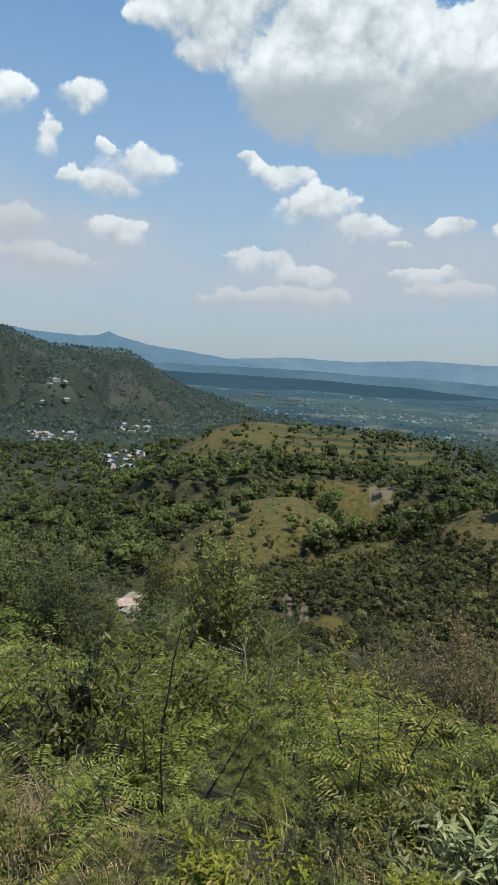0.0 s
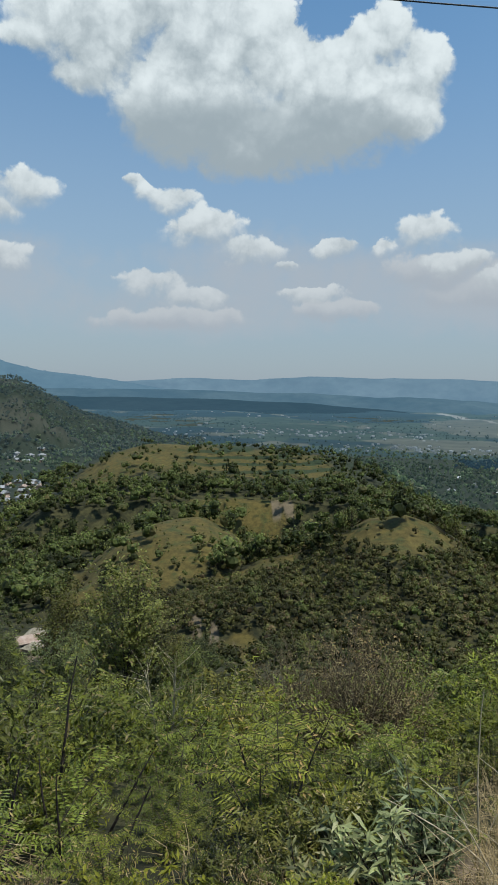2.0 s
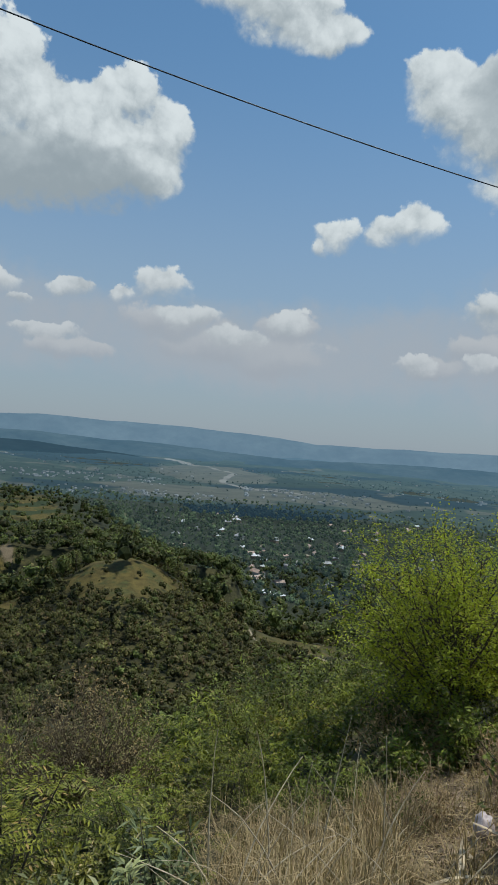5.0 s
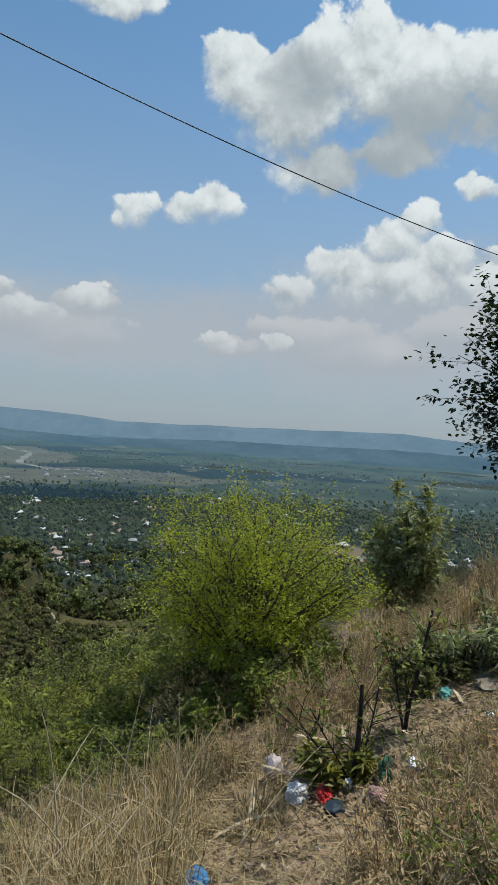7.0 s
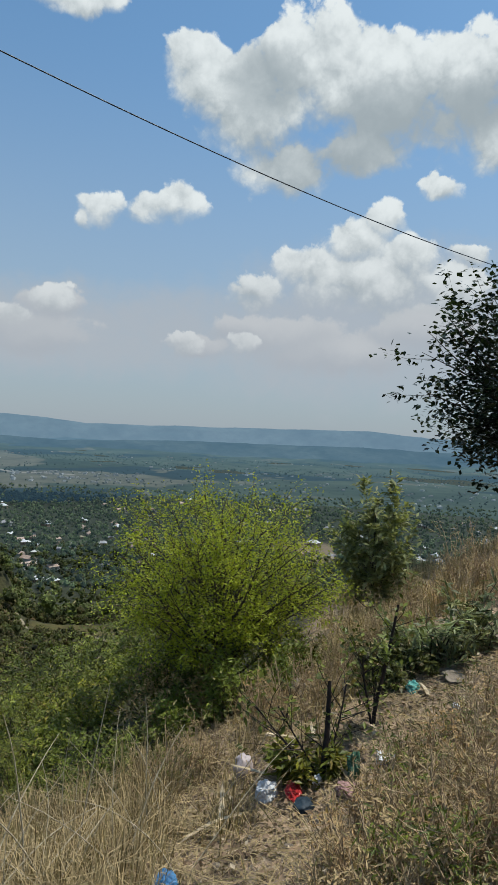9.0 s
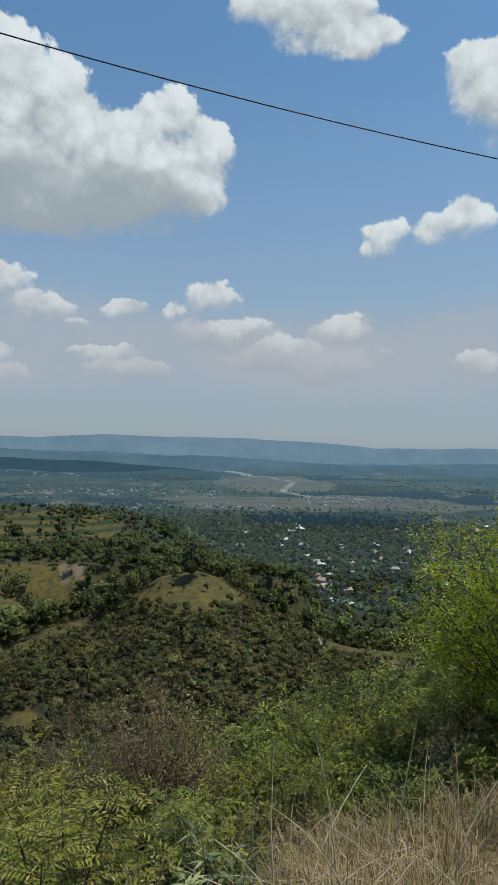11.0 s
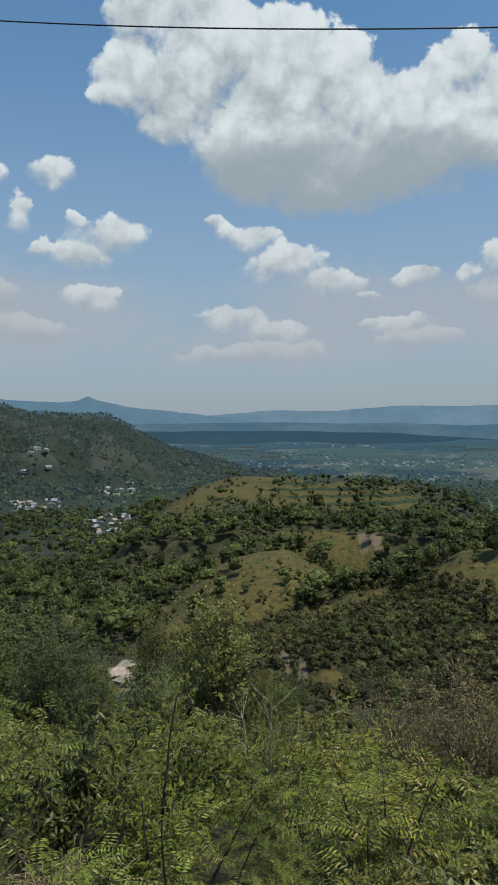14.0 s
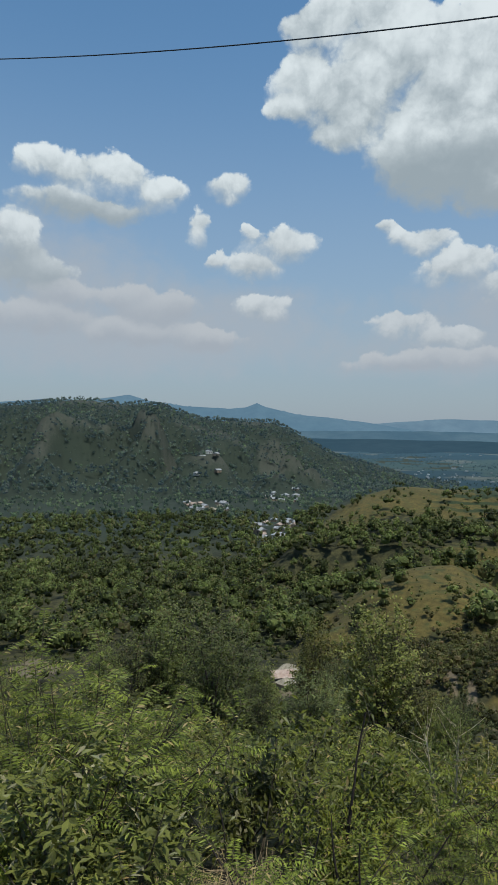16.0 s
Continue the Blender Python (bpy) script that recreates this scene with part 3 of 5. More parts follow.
crop = np.maximum(blob(vx, vy, 27, 2250, 5, 500), blob(vx, vy, 36, 1500, 9, 180)) + 0.6 * ramp01(waves(vx, vy, 420, 9), 0.35, 0.9)
sand = 0 * vx
for k in np.linspace(0, 5, 90):                                              # a pale winding river bed
    ka, kr = np.interp(k, range(6), [23.3, 25.1, 29.0, 28.0, 30.1, 35.0]), np.interp(k, range(6), [3400, 2806, 2260, 1836, 1620, 1560])
    sand = np.maximum(sand, np.clip(1.5 - np.hypot((va - ka) * 30, (vr - kr) * 0.6) / (9 + 8 * (k < 1.2)), 0, 1))
crop = np.maximum(crop, blob(vx, vy, 27, 1400, 9, 200))
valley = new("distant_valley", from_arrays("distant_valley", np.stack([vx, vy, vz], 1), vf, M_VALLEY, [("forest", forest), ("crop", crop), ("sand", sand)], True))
tagged(valley, "hazy blue-green valley floor of fields and woods", "backdrop", kind="structure")


def far_ridge(name, r0, rc, table, mat, seed, lumps, label):
    """A far range of hills: a broad back, not a card."""
    b = np.arange(-50, 90, 0.2)
    rx, ry, rf = polar_sheet(np.concatenate([np.linspace(r0, rc, 12), np.linspace(rc + 40, rc + 300, 4)]), b)
    rr, ra = np.hypot(rx, ry), np.degrees(np.arctan2(rx, ry))
    top = EYE + rc * np.tan(np.radians(np.interp(ra, table[::2], table[1::2]))) + lumps * waves(rx, ry, 500, seed, 5)
    z = VALLEY_Z - 10 + (top - VALLEY_Z + 10) * np.where(rr <= rc, ramp01(rr, r0 - 100, rc + 60), 1 - ramp01(rr, rc, rc + 700))
    z = z + lumps * 2.6 * waves(rx, ry, 330, seed + 1, 4) * ramp01(rr, r0, r0 + 80) * (1 - ramp01(rr, rc - 130, rc - 10))
    return tagged(new(name, from_arrays(name, np.stack([rx, ry, z], 1), rf, mat, smooth=True)), label, "backdrop", kind="structure")


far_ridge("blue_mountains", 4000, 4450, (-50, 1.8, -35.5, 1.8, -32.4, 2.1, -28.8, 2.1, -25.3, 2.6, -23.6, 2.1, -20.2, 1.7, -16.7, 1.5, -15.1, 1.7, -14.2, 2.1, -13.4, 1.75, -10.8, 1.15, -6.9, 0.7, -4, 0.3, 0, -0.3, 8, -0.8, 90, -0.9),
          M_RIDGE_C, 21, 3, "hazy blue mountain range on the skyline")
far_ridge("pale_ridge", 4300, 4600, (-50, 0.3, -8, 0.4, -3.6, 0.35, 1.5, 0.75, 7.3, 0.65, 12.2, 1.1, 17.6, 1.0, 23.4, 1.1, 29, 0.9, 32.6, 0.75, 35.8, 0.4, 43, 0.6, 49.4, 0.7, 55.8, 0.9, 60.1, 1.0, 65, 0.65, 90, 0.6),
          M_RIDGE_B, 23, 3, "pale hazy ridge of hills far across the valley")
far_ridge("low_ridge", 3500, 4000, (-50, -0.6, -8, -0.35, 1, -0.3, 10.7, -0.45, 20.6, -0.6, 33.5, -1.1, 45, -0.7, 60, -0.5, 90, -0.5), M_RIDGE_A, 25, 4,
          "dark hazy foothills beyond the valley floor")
# the far band of cloud shadow, put into this belt's dark colour
far_ridge("forest_belt", 2900, 3400, (-50, -1.0, 2, -1.05, 12, -1.3, 19, -1.75, 22, -2.1, 25, -2.6, 90, -2.6), M_FOOT, 27, 2, "belt of far forest along the valley's edge, cloud shadow put into its colour")

# ---------------------------------------------------------------- growing things: builders


def part(name, mesh, parent, label="", kind=""):
    ob = new(name, mesh)
    ob.parent = parent
    return tagged(ob, label, kind=kind)


def thing(name, label, category, group="", at=(0, 0, 0)):
    ob = new(name)
    ob.empty_display_size = 0.2
    ob.location = at
    return tagged(ob, label, category, group)


def leaf_mesh(base, axis, side, length, width):
    """Corners and faces of one diamond leaf each."""
    length, width = np.broadcast_to(length, len(base))[:, None], np.broadcast_to(width, len(base))[:, None]
    mid = base + axis * length * 0.45
    drop = np.array([0, 0, -1.0]) * length * 0.12
    v = np.stack([base, mid + side * width * 0.5, base + axis * length + drop, mid - side * width * 0.5], 1)
    return v.reshape(-1, 3), np.arange(4 * len(base)).reshape(-1, 4)


def scale_mesh(base, axis, side, length, width):
    """Corners and faces of one three-cornered leaf clump each."""
    length, width = np.broadcast_to(length, len(base))[:, None], np.broadcast_to(width, len(base))[:, None]
    v = np.stack([base - side * width * 0.5, base + side * width * 0.5, base + axis * length], 1)
    return v.reshape(-1, 3), np.arange(3 * len(base)).reshape(-1, 3)


def unit(v):
    return v / (np.linalg.norm(v, axis=-1, keepdims=True) + 1e-9)


def any_way(rng, n):
    return unit(rng.normal(size=(n, 3)))


GOLD = (1 + 5 ** 0.5) / 2
DOME = unit(np.array([(0, 1, GOLD), (0, -1, GOLD), (GOLD, 0, 1), (-GOLD, 0, 1), (1, GOLD, 0), (-1, GOLD, 0), (1, -GOLD, 0), (-1, -GOLD, 0), (GOLD, 0, -1), (-GOLD, 0, -1),
                      (0, 1, -GOLD), (0, -1, -GOLD)], float))
DOME_FACES = np.array([(0, 1, 2), (1, 0, 3), (0, 2, 4), (0, 4, 5), (0, 5, 3), (1, 6, 2), (1, 7, 6), (1, 3, 7), (2, 6, 8), (2, 8, 4), (3, 5, 9), (3, 9, 7), (4, 8, 10), (4, 10, 5),
                       (5, 10, 9), (6, 11, 8), (6, 7, 11), (7, 9, 11)])


def far_trees(rng, x, y, heights, leaves, size, lumps=5):
    """Many trees in one mesh: each a few dense domes of leaf, roughened by leaf clumps that stand out all round."""
    n = len(x)
    z = terrain(x, y)
    lump = any_way(rng, n * lumps).reshape(n, lumps, 3) * np.array([0.29, 0.29, 0.16]) + np.array([0, 0, 0.56])
    lump[:, 0] = np.stack([0.08 * rng.normal(size=n), 0.08 * rng.normal(size=n), 0.64 + 0.1 * rng.rand(n)], 1)
    broad = (0.17 + 0.13 * rng.rand(n, lumps)) * (1.25 if lumps < 4 else 1.0)
    wide = (0.7 + 0.5 * rng.rand(n))[:, None, None]
    spread = heights[:, None, None] * np.concatenate([wide, wide, np.ones_like(wide)], 2)
    foot = np.stack([x, y, z], 1)[:, None]
    core = lump[:, :, None] + DOME * (broad[:, :, None] * (0.5 + 0.3 * rng.rand(n, lumps, 12)))[..., None]
    cv = (core.reshape(n, lumps * 12, 3) * spread + foot).reshape(-1, 3)
    cf = (DOME_FACES[None] + 12 * np.arange(n * lumps)[:, None, None]).reshape(-1, 3)
    which = rng.randint(0, lumps, (n, leaves))
    out = any_way(rng, n * leaves).reshape(n, leaves, 3)
    out[..., 2] = np.where(out[..., 2] < -0.3, -out[..., 2], out[..., 2])
    rad = np.take_along_axis(broad, which, 1)[..., None] * (0.72 + 0.4 * rng.rand(n, leaves, 1))
    pos = (np.take_along_axis(lump, which[..., None].repeat(3, 2), 1) + out * rad) * spread + foot
    pos, out = pos.reshape(-1, 3), out.reshape(-1, 3)
    lie = unit(out + 0.75 * any_way(rng, len(pos)))
    axis = unit(np.cross(lie, any_way(rng, len(pos))))
    s = (heights[:, None] * size * (0.6 + 0.8 * rng.rand(n, leaves))).ravel()
    v, f = scale_mesh(pos - axis * s[:, None] * 0.4, axis, np.cross(lie, axis), s, s * 0.9)
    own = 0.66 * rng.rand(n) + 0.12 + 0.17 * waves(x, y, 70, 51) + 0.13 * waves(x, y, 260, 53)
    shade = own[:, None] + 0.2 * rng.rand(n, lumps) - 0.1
    # inner domes get a darker tint: the crown's inner shadow put into colour
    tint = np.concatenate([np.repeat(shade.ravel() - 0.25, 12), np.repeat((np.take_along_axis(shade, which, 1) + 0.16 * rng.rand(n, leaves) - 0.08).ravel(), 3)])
    return np.concatenate([cv, v]), np.concatenate([cf, f + len(cv)]), np.clip(tint, 0, 1)


def scatter(rng, n, az0, az1, r0, r1):
    az = np.radians(rng.uniform(az0, az1, n))
    r = np.sqrt(rng.uniform(r0 ** 2, r1 ** 2, n))
    return r * np.sin(az), r * np.cos(az)


def woods(name, rng, n, az0, az1, r0, r1, h0, h1, leaves, size, mat, label, keep=None, lumps=5):
    x, y = scatter(rng, n, az0, az1, r0, r1)
    if keep is not None:
        ok = rng.rand(n) < keep(x, y)
        x, y = x[ok], y[ok]
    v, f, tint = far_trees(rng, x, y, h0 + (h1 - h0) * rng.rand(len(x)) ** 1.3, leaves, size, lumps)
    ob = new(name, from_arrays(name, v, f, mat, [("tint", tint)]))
    return tagged(ob, label, "woods", kind="stuff")


def behind_crest(x, y):
    """1 on the blind side of the terraced hill and along its open crest."""
    r, az = np.hypot(x, y), np.degrees(np.arctan2(x, y))
    return ramp01(az, -9, -7) * (1 - ramp01(az, 16, 19)) * ramp01(r, 398, 412) * (1 - ramp01(r, 600, 640))


def wooded(x, y):
    """How thick the woods stand: thin on the grassy hills, patchy elsewhere."""
    g_ = grass_mask(x, y)
    b_ = bare_mask(x, y)
    return np.clip(1.0 - 0.93 * g_, 0.05, 1) * (1 - 0.95 * b_) * (1 - 0.95 * beside_path(x, y)) * (1 - 0.72 * villages(x, y)) * np.clip(0.9 + 0.35 * waves(x, y, 45, 31), 0.6, 1) * (1 - behind_crest(x, y))


RNG = np.random.RandomState(5)


def hill_slopes(x, y):
    return (1 - ramp01(np.hypot(x, y), 150, 260)) * wooded(x, y)


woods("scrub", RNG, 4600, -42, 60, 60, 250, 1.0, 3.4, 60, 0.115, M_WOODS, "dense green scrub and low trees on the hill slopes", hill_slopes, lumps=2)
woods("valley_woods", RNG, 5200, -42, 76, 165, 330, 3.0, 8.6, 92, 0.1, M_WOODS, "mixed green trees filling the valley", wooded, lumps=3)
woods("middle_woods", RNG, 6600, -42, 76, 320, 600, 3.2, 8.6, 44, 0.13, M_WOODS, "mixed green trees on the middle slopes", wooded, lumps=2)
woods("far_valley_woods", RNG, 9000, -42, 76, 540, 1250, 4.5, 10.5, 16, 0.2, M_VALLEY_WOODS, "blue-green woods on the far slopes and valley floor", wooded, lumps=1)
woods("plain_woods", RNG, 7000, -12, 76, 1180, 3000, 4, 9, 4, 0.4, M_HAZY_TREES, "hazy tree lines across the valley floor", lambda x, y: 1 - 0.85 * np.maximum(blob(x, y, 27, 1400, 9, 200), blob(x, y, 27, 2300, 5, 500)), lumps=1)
# dark-coloured trees stand for the band of cloud shadow
woods("shaded_forest", RNG, 2200, 21, 42, 930, 1150, 6, 13, 6, 0.4, M_SHADE, "belt of valley forest with cloud shadow put into its dark colour", lambda x, y: blob(x, y, 31.5, 1030, 6.5, 62) * np.clip(0.75 + 0.7 * waves(x, y, 90, 71), 0, 1), lumps=1)
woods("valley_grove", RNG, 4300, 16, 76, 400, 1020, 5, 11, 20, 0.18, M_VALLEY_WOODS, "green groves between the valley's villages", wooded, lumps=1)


def on_mountain(x, y):
    """Woods on the mountain: broken by dry, half-bare slopes."""
    return wooded(x, y) * (1 - 0.62 * dry_slopes(x, y))


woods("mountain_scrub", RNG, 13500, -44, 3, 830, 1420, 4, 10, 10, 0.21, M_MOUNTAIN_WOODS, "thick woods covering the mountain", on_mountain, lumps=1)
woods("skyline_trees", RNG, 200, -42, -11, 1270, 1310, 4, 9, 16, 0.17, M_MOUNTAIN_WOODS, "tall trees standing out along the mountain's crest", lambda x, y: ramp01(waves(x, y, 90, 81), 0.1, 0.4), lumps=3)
woods("hill_bushes", RNG, 800, -9, 20, 300, 425, 1.8, 5.2, 40, 0.13, M_WOODS, "small dark trees dotting the terraced hill", lambda x, y: 0.3 + 0.7 * ramp01(np.degrees(np.arctan2(x, y)), 1, 9), lumps=3)


def on_mound(x, y):
    return np.clip(1.04 - grass_mask(x, y), 0.03, 1) * (1 - 0.9 * bare_mask(x, y)) * (1 - 0.95 * beside_path(x, y))


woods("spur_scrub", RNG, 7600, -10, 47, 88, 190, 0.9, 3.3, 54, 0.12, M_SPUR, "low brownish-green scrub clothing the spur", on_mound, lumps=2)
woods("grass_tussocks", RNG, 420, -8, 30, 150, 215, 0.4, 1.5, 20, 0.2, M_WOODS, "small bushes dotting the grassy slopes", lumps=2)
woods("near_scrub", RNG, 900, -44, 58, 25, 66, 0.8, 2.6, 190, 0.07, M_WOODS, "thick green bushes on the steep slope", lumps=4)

# overhead cable
WIRE = (-0.22, 17.62, -0.150, 0.0016)            # drift, height over the eye, slope, sag
cable = bpy.data.curves.new("overhead_cable", "CURVE")
cable.dimensions, cable.bevel_depth, cable.bevel_resolution = "3D", 0.033, 2
pts = np.linspace(-70, 110, 90)
line = cable.splines.new("POLY")
line.points.add(len(pts) - 1)
for p, x in zip(line.points, pts):
    p.co = (x, 30.0 + WIRE[0] * x, EYE + WIRE[1] + WIRE[2] * x + WIRE[3] * x * x, 1)
cable.materials.append(M_WIRE)
tagged(new("overhead_cable", cable), "thin black overhead cable slung across the sky", "cable")

# ---------------------------------------------------------------- plants near the road


def tube_mesh(paths, sides=5):
    """Corners and faces of tapered stems: each path is (points, first radius, last radius)."""
    vs, fs, n = [], [], 0
    for pts, r0, r1 in paths:
        pts = np.asarray(pts, float)
        k = len(pts)
        t = unit(np.gradient(pts, axis=0))
        a = unit(np.cross(t, np.array([0.31, 0.87, 0.38])))
        b = np.cross(t, a)
        ang = np.arange(sides) * 2 * math.pi / sides
        rad = np.linspace(r0, r1, k)[:, None, None]
        ring = pts[:, None] + rad * (np.cos(ang)[None, :, None] * a[:, None] + np.sin(ang)[None, :, None] * b[:, None])
        i = np.arange(k - 1)[:, None] * sides
        j = np.arange(sides)[None]
        j2 = (j + 1) % sides
        vs.append(ring.reshape(-1, 3))
        fs.append((np.stack([i + j, i + j2, i + j2 + sides, i + j + sides], -1) + n).reshape(-1, 4))
        n += k * sides
    return np.concatenate(vs), np.concatenate(fs)


def arc(rng, start, way, length, bend, k=5, wander=0.06):
    """A stem's line: starts along way, bends towards the vector bend."""
    pts, p, w = [np.array(start, float)], np.array(start, float), np.array(way, float)
    for _ in range(k - 1):
        w = unit(w + np.array(bend) / (k - 1) + wander * rng.normal(size=3))
        p = p + w * length / (k - 1)
        pts.append(p)
    return np.array(pts)


def along(pts, t):
    """Places and directions at fractions t of a line."""
    s = np.asarray(t) * (len(pts) - 1)
    i = np.minimum(s.astype(int), len(pts) - 2)
    f = (s - i)[:, None]
    return pts[i] * (1 - f) + pts[i + 1] * f, unit(pts[i + 1] - pts[i])


def joined(chunks):
    vs, fs, n = [], [], 0
    for v, f in chunks:
        vs.append(v)
        fs.append(f + n)
        n += len(v)
    return np.concatenate(vs), np.concatenate(fs)


def stems_of(rng, count, spread, length, bend=(0, 0, -0.3), r0=0.014):
    """Stems that fan out of one root."""
    out = []
    for i in range(count):
        a = rng.rand() * 6.283
        way = unit(np.array([math.cos(a) * spread * rng.rand() ** 0.6, math.sin(a) * spread * rng.rand() ** 0.6, 1.0]))
        pts = arc(rng, (0.05 * math.cos(a), 0.05 * math.sin(a), -0.1), way, length * rng.uniform(0.6, 1.1), bend)
        out.append((pts, r0 * rng.uniform(0.7, 1.2), 0.003))
    return out


def pinnate_mesh(rng, stems, per_stem, rachis, leaflet, pairs):
    """Feather-like compound leaves along the stems."""
    chunks, ribs = [], []
    for pts, _, _ in stems:
        at, way = along(pts, np.linspace(0.3, 1.0, per_stem))
        for p, w in zip(at, way):
            a = rng.rand() * 6.283
            out = unit(np.array([math.cos(a), math.sin(a), 0.45]) + 0.5 * w)
            line = arc(rng, p, out, rachis * rng.uniform(0.6, 1.15), (0, 0, -0.9), 4, 0.05)
            ribs.append((line, 0.003, 0.0015))
            q, d = along(line, np.linspace(0.15, 0.98, pairs))
            side = unit(np.cross(d, (0.0, 0.0, 1.0)))
            up = unit(np.cross(side, d))
            for s in (-1, 1):
                axis = unit(side * s + 0.35 * d - 0.2 * up + 0.12 * rng.normal(size=d.shape))
                chunks.append(leaf_mesh(q, axis, unit(d + 0.1 * rng.normal(size=d.shape)), leaflet * rng.uniform(0.8, 1.15, pairs), leaflet * 0.27))
    return joined(chunks), tube_mesh(ribs, 3)


def leafy_mesh(rng, stems, per_stem, length, width, first=0.25, droop=0.3, clump=0.10):
    """Single leaves set round the stems."""
    chunks = []
    for pts, _, _ in stems:
        at, way = along(pts, first + (1 - first) * rng.rand(per_stem) ** 0.8)
        at = at + clump * rng.normal(size=at.shape)
        axis = unit(any_way(rng, per_stem) * np.array([1, 1, 0.6]) + 0.4 * way + np.array([0, 0, 0.1 - droop]))
        side = unit(np.cross(axis, np.array([0, 0, 1.0]) + 0.5 * any_way(rng, per_stem)))
        chunks.append(leaf_mesh(at, axis, side, length * rng.uniform(0.7, 1.25, per_stem), width * rng.uniform(0.8, 1.2, per_stem)))
    return joined(chunks)


def twigs_of(rng, stems, each, length, r=0.004):
    """Side twigs on stems."""
    out = []
    for pts, r0, _ in stems:
        at, way = along(pts, rng.uniform(0.25, 0.97, each))
        for p, w in zip(at, way):
            out.append((arc(rng, p, unit(w + 0.9 * any_way(rng, 1)[0]), length * rng.uniform(0.5, 1.2), (0, 0, 0.15), 3, 0.12), r, 0.0015))
    return out


def shrub(name, rng, kind, leaf_mat, bark, label, size=1.0, group=""):
    """A bush: its stems and its leaves."""
    t = thing(name, label, "shrub", group)
    if kind == "pinnate":
        st = stems_of(rng, 9, 0.75 / size ** 0.5, 1.25 * size)
        (v, f), ribs = pinnate_mesh(rng, st, int(11 * size), 0.42, 0.074, 10)
        sv, sf = joined([tube_mesh(st, 4), ribs])
    elif kind == "broad":
        st = stems_of(rng, 12, 0.85, 1.1 * size)
        st += twigs_of(rng, st, 3, 0.4 * size)
        v, f = leafy_mesh(rng, st, 36, 0.095, 0.032, 0.3, 0.35, 0.04)
        sv, sf = tube_mesh(st, 3)
    elif kind == "feather":
        st = stems_of(rng, 14, 0.8, 1.25 * size)
        st += twigs_of(rng, st, 4, 0.45 * size)
        v, f = leafy_mesh(rng, st, 25, 0.10, 0.030, 0.25, 0.1, 0.05)
        sv, sf = tube_mesh(st, 3)
    elif kind == "twiggy":
        st = stems_of(rng, 16, 0.6, 1.35 * size, (0, 0, 0.1))
        st += twigs_of(rng, st, 9, 0.5 * size)
        st += twigs_of(rng, st[16:], 2, 0.22 * size, 0.0025)
        v, f = leafy_mesh(rng, st[16:], 4, 0.045, 0.016, 0.4, 0.2, 0.02)
        sv, sf = tube_mesh(st, 3)
    elif kind == "wiry":
        st = stems_of(rng, 22, 0.5, 1.1 * size, (0, 0, 0.1), 0.006)
        st += twigs_of(rng, st, 4, 0.35 * size, 0.003)
        v, f = leafy_mesh(rng, st[22:], 6, 0.05, 0.011, 0.2, 0.0, 0.015)
        sv, sf = tube_mesh(st, 3)
    else:                                                        # "lance": soft plants with long leaves
        st = stems_of(rng, 9, 0.6, 0.85 * size)
        v, f = leafy_mesh(rng, st, 40, 0.15, 0.034, 0.15, 0.3, 0.03)
        sv, sf = tube_mesh(st, 3)
    part("branchwork", from_arrays("branchwork", sv, sf, bark, smooth=True), t, kind="stuff")
    part("foliage", from_arrays("foliage", v, f, leaf_mat), t, kind="stuff")
    return t


M_FERN = foliage("pinnate_leaves", (0.050, 0.070, 0.012), (0.200, 0.228, 0.036), (0.28, 0.22, 0.09), 0.14, 0.42)
M_BROAD = foliage("broad_leaves", (0.045, 0.055, 0.014), (0.186, 0.190, 0.042), (0.27, 0.24, 0.13), 0.13, 0.4)
M_LIME = foliage("lime_leaves", (0.075, 0.098, 0.014), (0.240, 0.265, 0.034), (0.29, 0.25, 0.08), 0.18, 0.4)
M_FEATHER = foliage("feathery_leaves", (0.062, 0.090, 0.016), (0.184, 0.212, 0.032), (0.21, 0.18, 0.08), 0.16, 0.42)
M_LANCE = foliage("grey_green_leaves", (0.095, 0.120, 0.050), (0.310, 0.350, 0.170), (0.32, 0.33, 0.20), 0.25, 0.4)
M_SEAR = foliage("withered_leaves", (0.250, 0.182, 0.090), (0.470, 0.350, 0.190), (0.24, 0.22, 0.09), 0.2, 0.7)
M_BROWNED = foliage("browned_leaves", (0.120, 0.098, 0.045), (0.240, 0.192, 0.095), (0.18, 0.18, 0.07), 0.15, 0.7)
M_GLOSSY = foliage("glossy_dark_leaves", (0.030, 0.052, 0.024), (0.062, 0.094, 0.045), (0.09, 0.11, 0.06), 0.18, 0.28)
M_STRAW = foliage("dry_grass_blades", (0.33, 0.235, 0.115), (0.66, 0.500, 0.275), (0.17, 0.14, 0.06), 0.2, 0.6)
M_FALLEN = foliage("fallen_leaves", (0.10, 0.064, 0.04), (0.40, 0.285, 0.185), (0.50, 0.41, 0.29), 0.05, 0.8)
M_HAY = rough("dry_weed_stem", (0.28, 0.195, 0.115), (0.48, 0.35, 0.21), 14.0, 0.9, 0.3)
M_STEM = rough("green_brown_stem", (0.035, 0.028, 0.018), (0.075, 0.062, 0.038), 14.0, 0.85, 0.4)
M_TWIG = rough("grey_brown_twig", (0.075, 0.055, 0.034), (0.150, 0.112, 0.068), 14.0, 0.9, 0.4)
M_CHAR = rough("scorched_stem", (0.018, 0.014, 0.013), (0.045, 0.032, 0.028), 12.0, 0.85, 0.5)


